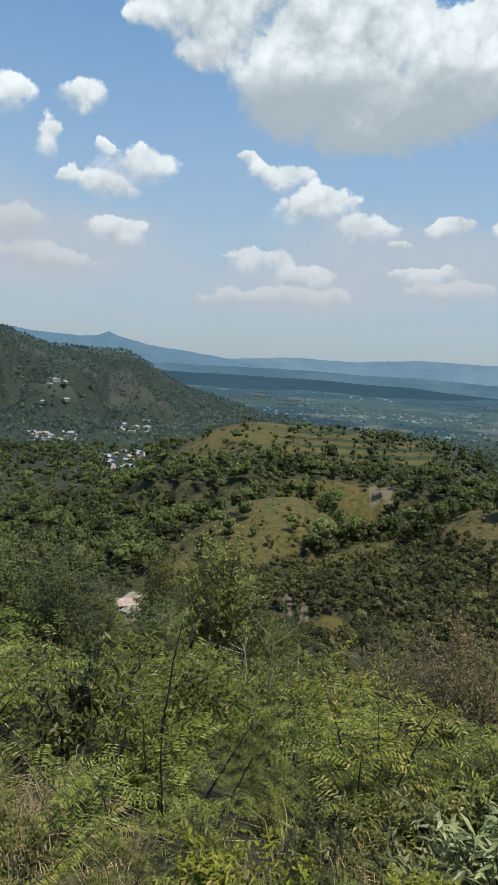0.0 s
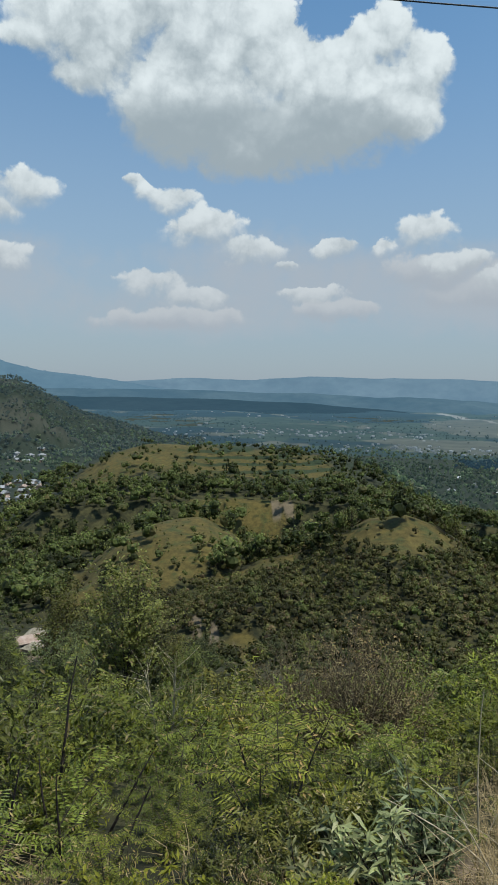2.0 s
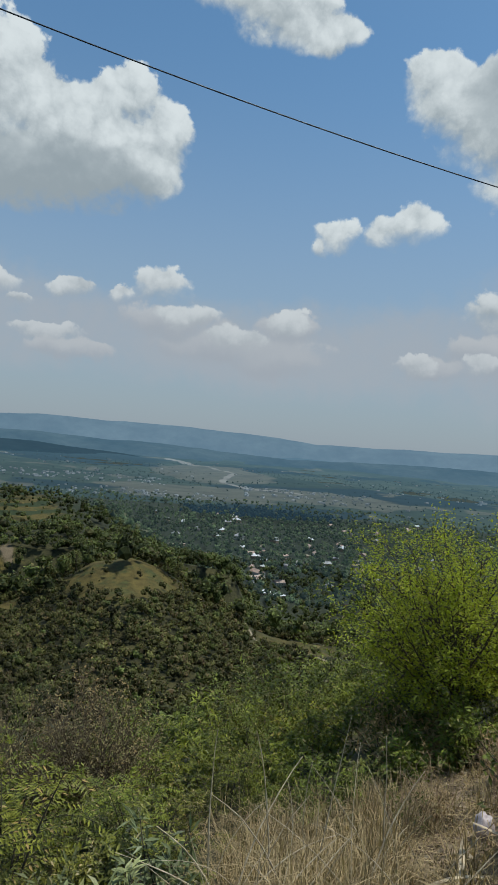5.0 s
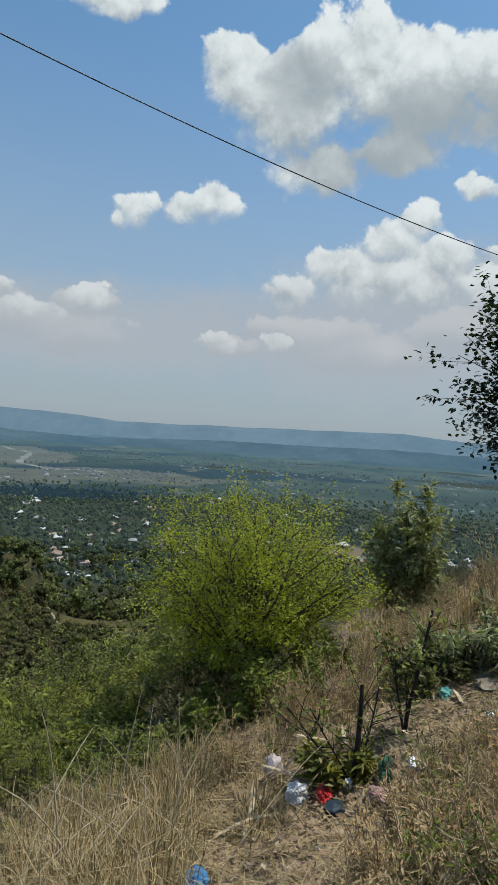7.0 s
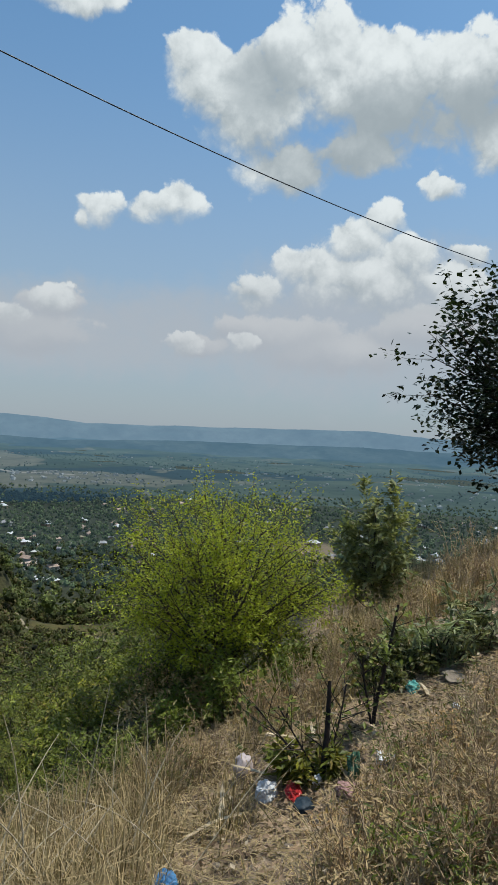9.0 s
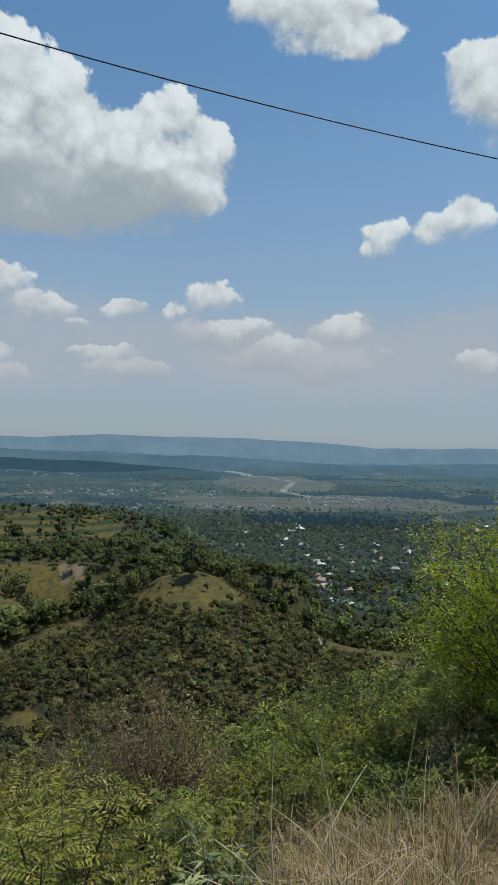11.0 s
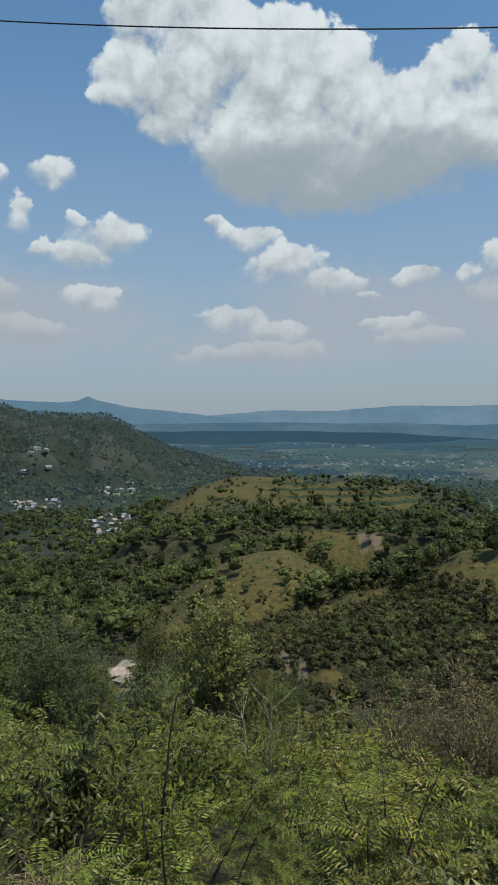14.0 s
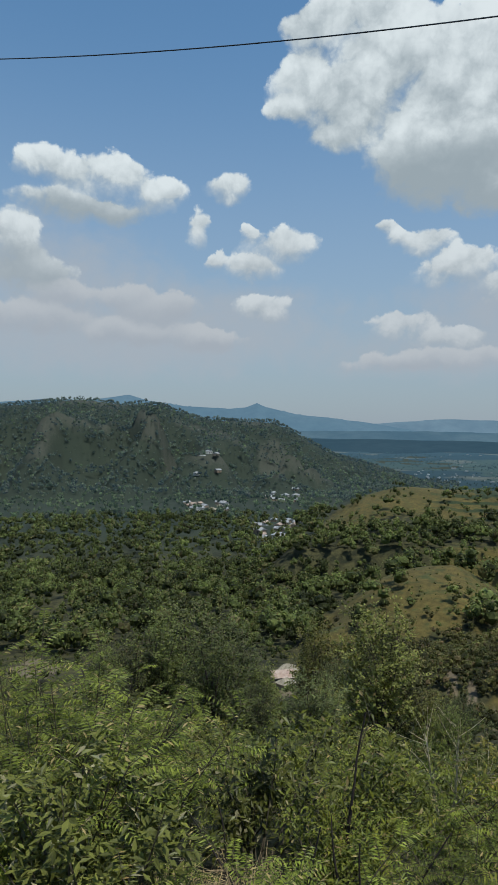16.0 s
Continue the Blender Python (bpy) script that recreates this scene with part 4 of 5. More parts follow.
def spot(az, r, sink=0.0):
    """A place on the ground by bearing and distance; those over the right-hand verge are taken from a small step aside."""
    x, y = r * math.sin(radians(az)), r * math.cos(radians(az))
    if az > 40:
        x, y = x + 0.12, y - 0.08
    return x, y, ground_at(x, y) - sink


def planted(ob, az, r, turn, size):
    """Copies a plant to a bearing and distance."""
    x, y, z = spot(az, r)
    c = copy_thing(ob, pose(x, y, z, 0, 0, turn))
    c.scale = (size, size, size * 1.0)
    return c


def put_away(obs):
    for ob in obs:
        for o in (*ob.children_recursive, ob):
            bpy.data.objects.remove(o)


R3 = np.random.RandomState(11)
KINDS = {"pinnate": [shrub("pinnate_shrub", R3, "pinnate", M_FERN, M_STEM, "green shrub with feather-like compound leaves on thin stems", group="pinnate shrubs on the slope") for _ in range(3)],
         "lime": [shrub("lime_shrub", R3, "broad", M_LIME, M_STEM, "bright yellow-green leafy shrub on the slope", 0.9, "lime shrubs on the slope") for _ in range(2)],
         "broad": [shrub("broadleaf_shrub", R3, "broad", M_BROAD, M_STEM, "dull green broad-leaved shrub in the thicket", 1.0, "broadleaf shrubs on the slope") for _ in range(3)],
         "feather": [shrub("feathery_bush", R3, "feather", M_FEATHER, M_STEM, "soft feathery yellow-green bush", 1.0, "feathery bushes on the slope") for _ in range(3)],
         "twiggy": [shrub("bare_bush", R3, "twiggy", M_BROWNED, M_TWIG, "half-bare brown bush of dense dry twigs", 1.0, "bare bushes on the slope") for _ in range(2)],
         "wiry": [shrub("dry_brush", R3, "wiry", M_SEAR, M_HAY, "low dry brown brush of wiry stems", 0.8, "dry brush on the slope") for _ in range(2)],
         "lance": [shrub("lance_leaf_plant", R3, "lance", M_LANCE, M_STEM, "grey-green plant with long pointed leaves", 1.0, "lance-leaf plants on the slope") for _ in range(2)]}


def thicket(az0, az1, r0, r1, gap, mix, s0, s1):
    """Fills a stretch of slope with shrubs of a mix of kinds: a jittered grid."""
    r = r0
    while r < r1:
        az = az0 + R3.rand() * math.degrees(gap / r)
        while az < az1:
            kind = mix[R3.randint(len(mix))]
            obs = KINDS[kind]
            planted(obs[R3.randint(len(obs))], az + R3.uniform(-0.3, 0.3) * math.degrees(gap / r), r + R3.uniform(-0.4, 0.4) * gap, R3.uniform(0, 360), s0 + (s1 - s0) * R3.rand() ** 1.5)
            az += math.degrees(gap / r)
        r += gap


thicket(-40, 14, 3.2, 5.2, 0.75, ["pinnate", "wiry", "broad", "pinnate", "lime", "broad"], 0.4, 0.8)
thicket(-40, 13, 2.75, 3.3, 0.4, ["wiry", "lime", "pinnate", "wiry"], 0.3, 0.5)
thicket(-40, 14, 5.4, 8.6, 1.12, ["pinnate", "pinnate", "broad", "lime", "pinnate", "pinnate", "feather"], 0.6, 1.35)
thicket(-42, 46, 15.5, 26, 2.25, ["feather", "broad", "feather", "lime", "pinnate"], 1.1, 1.9)
thicket(-40, 12, 8.9, 14.5, 1.5, ["pinnate", "feather", "broad", "lime", "feather"], 0.8, 1.7)
thicket(13, 30, 2.75, 3.7, 0.42, ["lance", "wiry", "pinnate", "wiry", "lime"], 0.3, 0.5)
thicket(13, 31, 5.6, 9.0, 0.95, ["broad", "broad", "pinnate", "lime"], 0.5, 0.85)
thicket(12, 42, 9.3, 15, 1.2, ["feather", "lime", "lime", "feather"], 0.7, 1.2)
thicket(32, 43, 7.2, 9.2, 1.0, ["lime", "feather", "broad"], 0.5, 0.8)
thicket(13, 28, 4.0, 5.4, 0.5, ["lance", "lance", "broad"], 0.5, 0.95)
for az, r, s in ((14, 10.8, 1.6), (17.5, 11.2, 1.75), (20.5, 10.6, 1.45), (16, 9.9, 1.3), (12.5, 11.6, 1.4), (18.6, 10.2, 1.4)):
    planted(KINDS["twiggy"][0], az, r, az * 40, s)
for az, r, s in ((-31, 6.3, 1.75), (-34.5, 6.8, 1.95), (-28, 6.0, 1.4), (-33, 5.6, 1.5), (-29.5, 6.9, 1.55)):
    tall = shrub("pinnate_shrub", np.random.RandomState(int(s * 100)), "pinnate", M_FERN, M_STEM, "tall green shrub with feather-like compound leaves", s, "pinnate shrubs on the slope")
    tall.matrix_basis = pose(*spot(az, r), 0, 0, az * 31)
for az, r, s in ((-31.5, 4.5, 1.1), (-33.5, 4.9, 1.0)):
    planted(KINDS["broad"][1], az, r, az * 23, s)
for az, r, s in ((66.5, 8.1, 1.05), (68.5, 8.3, 1.2), (65, 8.4, 0.8), (70.3, 8.2, 0.95), (67.6, 7.8, 0.9)):
    planted(KINDS["lance"][1], az, r, az * 57, s)
for az, r, s in ((66.8, 10.6, 1.1), (68.5, 10.9, 1.35), (70.2, 11.2, 1.25), (64.5, 10.2, 0.9), (62.2, 9.4, 0.85), (60.2, 9.0, 0.8), (71.8, 10.4, 1.1), (58.6, 8.6, 0.75)):
    planted(KINDS["wiry"][int(az) % 2], az, r, az * 57, s)
for obs in KINDS.values():
    put_away(obs)


def tree(name, rng, centre, radii, trunk_r, limbs, each, per, leaf, width, mat, bark, label, group="", low=0.15, fine=True):
    """A tree: a tapered trunk, limbs that reach out to a lumpy oval crown, twigs, and leaves on both."""
    t = thing(name, label, "tree", group)
    centre, radii = np.array(centre, float), np.array(radii, float)
    height = centre[2] + radii[2]
    trunk = arc(rng, (0, 0, -0.2), unit(np.array([centre[0], centre[1], centre[2] + 0.01])), height * 0.85, (0, 0, 0.15), 9, 0.04)
    main = [(trunk, trunk_r, trunk_r * 0.2)]
    for i in range(limbs):
        u = 1 - 1.75 * (i + 0.5) / limbs                                   # from the top of the crown to well below its middle
        a = i * 2.39996 + 0.5 * rng.rand()
        out = np.array([math.cos(a) * math.sqrt(max(0, 1 - u * u)), math.sin(a) * math.sqrt(max(0, 1 - u * u)), u])
        end = centre + out * radii * rng.uniform(0.72, 1.0)
        f = np.clip((end[2] / height) * rng.uniform(0.35, 0.75), low, 0.95)
        start = along(trunk, [f])[0][0]
        mid = (start + end) / 2 + np.array([0, 0, -0.06]) * radii[2] + 0.06 * radii * rng.normal(size=3)
        k = np.linspace(0, 1, 8 if fine else 4)[:, None]
        main.append(((1 - k) ** 2 * start + 2 * k * (1 - k) * mid + k * k * end, trunk_r * (0.42 - 0.32 * f), trunk_r * 0.05))
    sub = twigs_of(rng, main[1:], each, 0.42 * radii.mean(), trunk_r * 0.08)
    v, f = joined([leafy_mesh(rng, sub, per, leaf, width, 0.15, 0.15, 0.035 * radii.mean()), leafy_mesh(rng, main[1:], per, leaf, width, 0.5, 0.15, 0.06 * radii.mean())])
    part("trunk", from_arrays("trunk", *tube_mesh(main, 7 if fine else 4), bark, smooth=True), t)
    if fine:
        part("twigwork", from_arrays("twigwork", *tube_mesh(sub, 3), bark, smooth=True), t, kind="stuff")
    part("crown", from_arrays("crown", v, f, mat), t, kind="stuff")
    return t


M_WILLOW = foliage("yellow_green_leaves", (0.250, 0.320, 0.026), (0.330, 0.410, 0.050), (0.30, 0.30, 0.07), 0.5, 0.5)
M_DUSTY = foliage("dusty_leaves", (0.130, 0.165, 0.075), (0.340, 0.390, 0.200), (0.30, 0.31, 0.20), 0.4, 0.4)
M_OLIVE = foliage("olive_leaves", (0.084, 0.098, 0.026), (0.195, 0.216, 0.062), (0.16, 0.13, 0.06), 0.25, 0.5)
M_GUM = foliage("grey_olive_leaves", (0.066, 0.078, 0.028), (0.165, 0.182, 0.070), (0.14, 0.12, 0.07), 0.25, 0.5)

# the young yellow-green tree below the verge
young = tree("young_tree", np.random.RandomState(3), (-0.10, 0.06, 2.08), (1.80, 1.80, 1.24), 0.075, 70, 12, 44, 0.050, 0.026, M_WILLOW, M_BARK,
             "young feathery tree with bright yellow-green leaves below the verge")
young.matrix_basis = pose(*spot(48.6, 10.0), 0, 0, 40)
# the dark tree that reaches in over the road's edge
dark = tree("roadside_tree", np.random.RandomState(8), (0, 0, 4.1), (4.4, 4.4, 3.3), 0.17, 68, 8, 36, 0.165, 0.14, M_GLOSSY, M_BARK,
            "dark glossy-leaved tree at the roadside, half in view", low=0.3)
dark.matrix_basis = pose(*spot(76.3, 19.0), 0, 0, 15)
# shrubby tree on the bank
bank = tree("bank_tree", np.random.RandomState(21), (0, 0, 1.45), (0.8, 0.8, 1.25), 0.03, 34, 5, 18, 0.17, 0.066, M_DUSTY, M_BARK,
            "small upright tree with drooping dusty green leaves", low=0.05)
bank.matrix_basis = pose(*spot(61.3, 12.5), 0, 0, 0)

# tall dusky trees in the hollow
gums = [tree("gum_tree", np.random.RandomState(30 + i), (0, 0, 4.9), (1.9 + 0.3 * i, 1.9, 3.1), 0.13, 42, 7, 24, 0.155, 0.10, M_GUM if i % 2 else M_OLIVE, M_BARK, "tall dusky olive-green tree in the hollow", "gum trees in the hollow", fine=False) for i in range(4)]
for i, (az, r, h) in enumerate(((-22.5, 52, 1.15), (-20, 55, 1.2), (-17.8, 50, 1.0), (-15, 48, 0.8), (-13.8, 52, 0.7), (-9.2, 50, 0.6), (-8, 47, 0.75), (-6, 56, 1.05), (-3.8, 60, 1.1), (-1.8, 64, 1.0),
                                (0.8, 58, 0.85), (-25, 60, 1.0), (-27.5, 66, 0.9), (-14.2, 60, 0.9), (2.2, 62, 0.7), (-16.5, 60, 1.1), (-8.8, 64, 1.1), (3.2, 70, 0.75))):
    planted(gums[i % 4], az, r + 9 * math.sin(i * 2.1), i * 77, h * (1.3 + 0.3 * math.sin(i * 1.7)))
put_away(gums)
gums = [tree("gum_tree", np.random.RandomState(30 + i), (0, 0, 4.6), (2.2 + 0.3 * i, 2.1, 3.2), 0.13, 24, 4, 18, 0.21, 0.13, M_GUM if i % 2 else M_OLIVE, M_BARK, "dusky olive-green tree on the slope", "gum trees in the hollow", fine=False) for i in range(4)]
rt = np.random.RandomState(77)
for i in range(56):
    az, r = rt.uniform(-38, 58), rt.uniform(66, 150)
    x, y, z = spot(az, r)
    if float(grass_mask(np.array([x]), np.array([y]))[0]) < 0.3 and float(bare_mask(np.array([x]), np.array([y]))[0]) < 0.2:
        planted(gums[i % 4], az, r, i * 53, rt.uniform(0.32, 0.75))
for az, r, s in ((14.2, 172, 0.8), (15.2, 175, 0.95), (16.2, 176, 0.8), (17.0, 180, 0.7), (24.0, 172, 0.75), (24.9, 174, 0.8), (36.2, 200, 1.1), (35.4, 205, 0.9), (12.8, 176, 0.6)):
    planted(gums[0], az, r, az * 91, s)
put_away(gums)

# ---------------------------------------------------------------- dry grass, stalks and dead wood
rg = np.random.RandomState(9)


def blades(n, az0, az1, r0, r1, h0, h1, w):
    """Grass blades: bent strips of two faces each."""
    m = max(8, n // 38)
    cx, cy = scatter(rg, m, az0, az1, r0, r1)
    pick = rg.randint(0, m, n)
    ox, oy = rg.normal(size=n) * 0.11, rg.normal(size=n) * 0.11
    x, y = cx[pick] + ox, cy[pick] + oy
    base = np.stack([x, y, terrain(x, y) - 0.03], 1)
    h = (rg.uniform(h0, h1, n) * (0.55 + 0.6 * rg.rand(m))[pick])[:, None]
    a = np.arctan2(oy, ox) + rg.normal(size=n) * 0.9
    out = np.stack([np.cos(a), np.sin(a), 0 * a], 1)
    side = np.stack([-np.sin(a), np.cos(a), 0 * a], 1) * w * 0.5
    lean = (0.1 + 1.5 * rg.rand(n) ** 1.6)[:, None]
    mid = base + out * h * lean * 0.35 + np.array([0, 0, 1.0]) * h * 0.55
    tip = base + out * h * lean + np.array([0, 0, 1.0]) * h * (1.0 - 0.62 * lean)
    v = np.stack([base - side, base + side, mid + side * 0.8, mid - side * 0.8, tip + side * 0.2, tip - side * 0.2], 1).reshape(-1, 3)
    i = np.arange(n)[:, None] * 6
    return v, np.concatenate([i + [0, 1, 2, 3], i + [3, 2, 4, 5]])


v, f = joined([blades(4600, 32, 46, 3.4, 6.8, 0.2, 0.85, 0.007), blades(900, 27, 34, 3.2, 4.6, 0.08, 0.35, 0.007), blades(420, 41, 45.6, 3.3, 3.9, 0.06, 0.2, 0.007), blades(2600, 30, 60, 5.0, 8.5, 0.15, 0.5, 0.008), blades(3200, 40, 74, 3.0, 8.5, 0.03, 0.16, 0.008),
               blades(5000, 57, 78, 9.5, 16.5, 0.25, 0.8, 0.013), blades(900, -38, 24, 2.9, 4.6, 0.1, 0.4, 0.008), blades(800, -26, -16, 4.0, 5.4, 0.25, 0.7, 0.008), blades(1600, 54, 66, 7.5, 11.5, 0.2, 0.6, 0.01)])
tagged(new("dry_grass", from_arrays("dry_grass", v, f, M_STRAW)), "straw-coloured dry grass along the verge", "grass", kind="stuff")


def stalks(name, label, mat, lines, category="stalk"):
    """Each dry stalk or dead branch as a thing of its own: lines of (bearing, distance, way, length, bend, radius)."""
    for az, r, way, length, bend, rad in lines:
        pts = arc(rg, (0, 0, -0.05), unit(np.array(way, float)), length, bend, 9, 0.035)
        ob = new(name, from_arrays(name, *tube_mesh([(pts, rad, rad * 0.3)], 6), mat, smooth=True))
        ob.location = spot(az, r)
        tagged(ob, label, category, name.replace("_", " ") + "s on the verge")


stalks("dry_stalk", "long pale bent stalk of dry grass", M_PALE_BARK, [
    (31.5, 4.6, (0.25, 0.1, 1), 1.35, (0.5, 0.2, -0.5), 0.008), (32.5, 4.4, (-0.3, 0.2, 1), 1.0, (-0.6, 0, -0.3), 0.009), (31, 4.5, (0.5, 0, 1), 1.2, (0.9, 0, -0.8), 0.008),
    (32.5, 4.7, (-0.5, 0.1, 0.8), 1.1, (-0.7, 0.2, -0.2), 0.009), (35, 4.9, (0.1, 0, 1), 1.5, (-0.3, 0, 0.1), 0.009), (37, 4.8, (-0.2, 0.1, 1), 1.3, (-0.5, 0, -0.4), 0.009),
    (39, 5.2, (0.05, 0, 1), 1.5, (0.1, 0, 0), 0.008), (41.5, 4.8, (0.25, 0, 1), 1.1, (0.4, 0, -0.4), 0.009), (33.5, 4.3, (0.7, 0.2, 0.7), 1.0, (0.5, 0, -0.5), 0.009),
    (43.5, 5.2, (-0.1, 0, 1), 1.25, (0.2, 0, -0.2), 0.008), (30.2, 4.9, (-0.15, 0, 1), 1.45, (0.25, 0, -0.1), 0.009), (36.5, 4.5, (0.6, 0.1, 0.7), 0.9, (0.3, 0, -0.6), 0.009)]
    + [(rg.uniform(30, 47), rg.uniform(3.9, 5.6), (rg.normal() * 0.5, rg.normal() * 0.3, 1), rg.uniform(0.6, 1.25), (rg.normal() * 0.6, 0, -0.4), 0.005) for _ in range(26)])
stalks("scorched_stick", "thin blackened upright stick in the thicket", M_CHAR, [
    (-8.6, 6.4, (0.13, 0, 1), 1.85, (0.12, 0, 0.2), 0.022), (-7.9, 4.6, (0.08, 0, 1), 0.95, (0.05, 0, 0.1), 0.016), (-12.5, 4.8, (-0.05, 0, 1), 1.0, (0.1, 0, 0), 0.018), (-19.3, 6.2, (0.35, 0, 1), 0.9, (-0.6, 0, 0.2), 0.016), (-15.5, 5.0, (-0.5, 0, 0.7), 1.1, (0, 0, 0.3), 0.014), (-3.5, 4.4, (0.25, 0, 1), 0.85, (0.1, 0, 0.2), 0.015),
    (-17.5, 8.6, (-0.45, 0.1, 0.9), 1.1, (-0.3, 0, 0.2), 0.017), (-8.5, 5.6, (-0.3, 0, 1), 0.9, (0.2, 0, 0.2), 0.016), (-4.5, 5.7, (0.45, 0, 1), 1.0, (0.2, 0, 0.2), 0.017), (2.0, 6.6, (0.7, 0.1, 1), 1.15, (0.1, 0, 0.2), 0.014),
    (0.5, 8.4, (0.45, 0, 1), 1.3, (0.3, 0, 0.3), 0.014)], "stick")
stalks("broken_branch", "broken branch with a pale bare end", M_PALE_BARK, [(-18.5, 8.4, (-1, 0.1, 0.62), 0.95, (-0.2, 0, 0.25), 0.014), (-19.6, 6.5, (0.45, 0, -0.1), 0.9, (0, 0, 0.1), 0.014)], "branch")

# a pale, thin-leaved sapling that forks low
rs = np.random.RandomState(14)
sapling = thing("pale_sapling", "thin pale-barked sapling forking into two, sparsely leaved", "sapling")
stem = arc(rs, (0, 0, -0.1), unit(np.array([0.16, 0, 1.0])), 0.62, (0.1, 0, 0.1), 6, 0.03)
limbs = [(stem, 0.030, 0.023), (arc(rs, stem[-1], unit(np.array([-0.3, 0.1, 1.0])), 1.25, (0.05, 0, 0.3), 8, 0.05), 0.020, 0.007),
         (arc(rs, stem[-1], unit(np.array([0.95, 0.1, 0.9])), 0.6, (-0.5, 0, 0.9), 6, 0.04), 0.020, 0.014)]
limbs.append((arc(rs, limbs[2][0][-1], unit(np.array([0.1, 0, 1.0])), 0.9, (0.1, 0, 0.2), 7, 0.05), 0.014, 0.005))
limbs.append((arc(rs, limbs[2][0][3], unit(np.array([0.9, 0, 0.7])), 0.7, (0, 0, 0.5), 6, 0.05), 0.010, 0.004))
for line_ in limbs:
    part("stem" if line_ is limbs[0] else "limb", from_arrays("limb", *tube_mesh([line_], 7), M_PALE_BARK, smooth=True), sapling)
shoots = twigs_of(rs, limbs[1:], 16, 0.5, 0.005)
part("twigwork", from_arrays("twigwork", *tube_mesh(shoots, 3), M_PALE_BARK, smooth=True), sapling, kind="stuff")
part("foliage", from_arrays("foliage", *leafy_mesh(rs, shoots, 12, 0.085, 0.016, 0.2, 0.3, 0.03), M_FEATHER), sapling, kind="stuff")
sapling.matrix_basis = pose(*spot(-0.6, 9.0), 0, 0, 0)

stalks("dead_branch", "short dead branch lying on the bank", M_BARK, [(70.3, 7.8, (1, 0.3, 0.12), 0.9, (0, 0, 0), 0.05), (69.6, 7.7, (0.8, -0.2, 0.25), 0.6, (0, 0, -0.1), 0.03)], "branch")

# ---------------------------------------------------------------- the cut saplings and the rubbish on the verge


def plain(name, colour, roughness=0.6, other=None):
    return rough(name, colour, other or tuple(c * 0.8 for c in colour), 6.0, roughness, 0.15)


M_WHITE_BAG = plain("white_plastic_film", (0.60, 0.59, 0.59), 0.7)
M_PINK_BAG = plain("dusty_plastic_film", (0.50, 0.42, 0.41), 0.45)
M_BLUE_BAG = plain("blue_plastic_film", (0.04, 0.14, 0.30), 0.5, (0.07, 0.20, 0.38))
M_TEAL_BAG = plain("teal_plastic_film", (0.08, 0.30, 0.26), 0.5, (0.16, 0.40, 0.34))
M_RED = plain("red_plastic_film", (0.45, 0.03, 0.03), 0.4)
M_CARD = plain("white_card", (0.70, 0.69, 0.70), 0.8, (0.55, 0.52, 0.55))
M_GREEN_RAG = plain("green_cloth", (0.06, 0.13, 0.08), 0.9)
M_PINK_RAG = plain("faded_pink_cloth", (0.36, 0.21, 0.19), 0.9)
M_DARK_PLASTIC = plain("dark_blue_plastic", (0.02, 0.035, 0.05), 0.6)
M_YELLOW = plain("yellow_wrapper", (0.55, 0.42, 0.16), 0.5)
M_HUSK = rough("dry_husk", (0.33, 0.25, 0.15), (0.52, 0.42, 0.28), 7.0, 0.8, 0.3)
M_STONE = rough("grey_stone", (0.17, 0.135, 0.10), (0.27, 0.22, 0.165), 5.0, 0.9, 0.6, (0.14, 0.11, 0.085))


def crumpled(name, size, seed, mat, label, category, az, r, turn=0.0, crush=0.32, lift=0.35):
    """A crumpled bag, rag or stone: a ball beaten out of shape, then creased."""
    bm = bmesh.new()
    bmesh.ops.create_icosphere(bm, subdivisions=4, radius=1.0)
    for v in bm.verts:
        p = v.co.copy()
        k = 1 + crush * noise.noise(p * 1.7 + Vector((seed, 0, 0))) + crush * 0.6 * abs(noise.noise(p * 4.1 + Vector((0, seed, 0)))) + crush * 0.25 * noise.noise(p * 9 + Vector((0, 0, seed)))
        v.co = Vector((p.x * size[0], p.y * size[1], p.z * size[2])) * k * 0.5
    me = bpy.data.meshes.new(name)
    bm.to_mesh(me)
    bm.free()
    me.materials.append(mat)
    for p in me.polygons:
        p.use_smooth = crush < 0.3
    ob = new(name, me)
    x, y, z = spot(az, r)
    ob.matrix_basis = pose(x, y, z + size[2] * lift, 0, 0, turn)
    return tagged(ob, label, category)


crumpled("plastic_bag", (0.19, 0.15, 0.17), 1.3, M_WHITE_BAG, "crumpled white plastic bag in the dry grass", "bag", 53.4, 5.35, 20, 0.42, 0.4)
crumpled("plastic_bag", (0.18, 0.15, 0.21), 4.1, M_PINK_BAG, "puffed-up dusty pinkish plastic bag in the grass", "bag", 51.2, 6.0, 0, 0.28, 0.45)
crumpled("plastic_bag", (0.20, 0.13, 0.13), 7.7, M_BLUE_BAG, "crumpled bright blue plastic bag on the ground", "bag", 45.1, 4.15, 30, 0.4)
crumpled("plastic_bag", (0.17, 0.12, 0.13), 9.9, M_TEAL_BAG, "torn teal green plastic bag on the bank", "bag", 65.0, 7.2, 10, 0.5)
crumpled("plastic_bag", (0.18, 0.12, 0.12), 12.5, M_TEAL_BAG, "torn teal plastic bag among dry stalks", "bag", 25.2, 2.95, 60, 0.55)
crumpled("wrapper", (0.12, 0.08, 0.08), 3.5, M_YELLOW, "crumpled yellow food wrapper", "wrapper", 26.6, 2.95, 10, 0.5)
crumpled("wrapper", (0.24, 0.12, 0.09), 5.2, M_RED, "crumpled red plastic wrapper under the cut sapling", "wrapper", 55.6, 5.3, 40, 0.55)
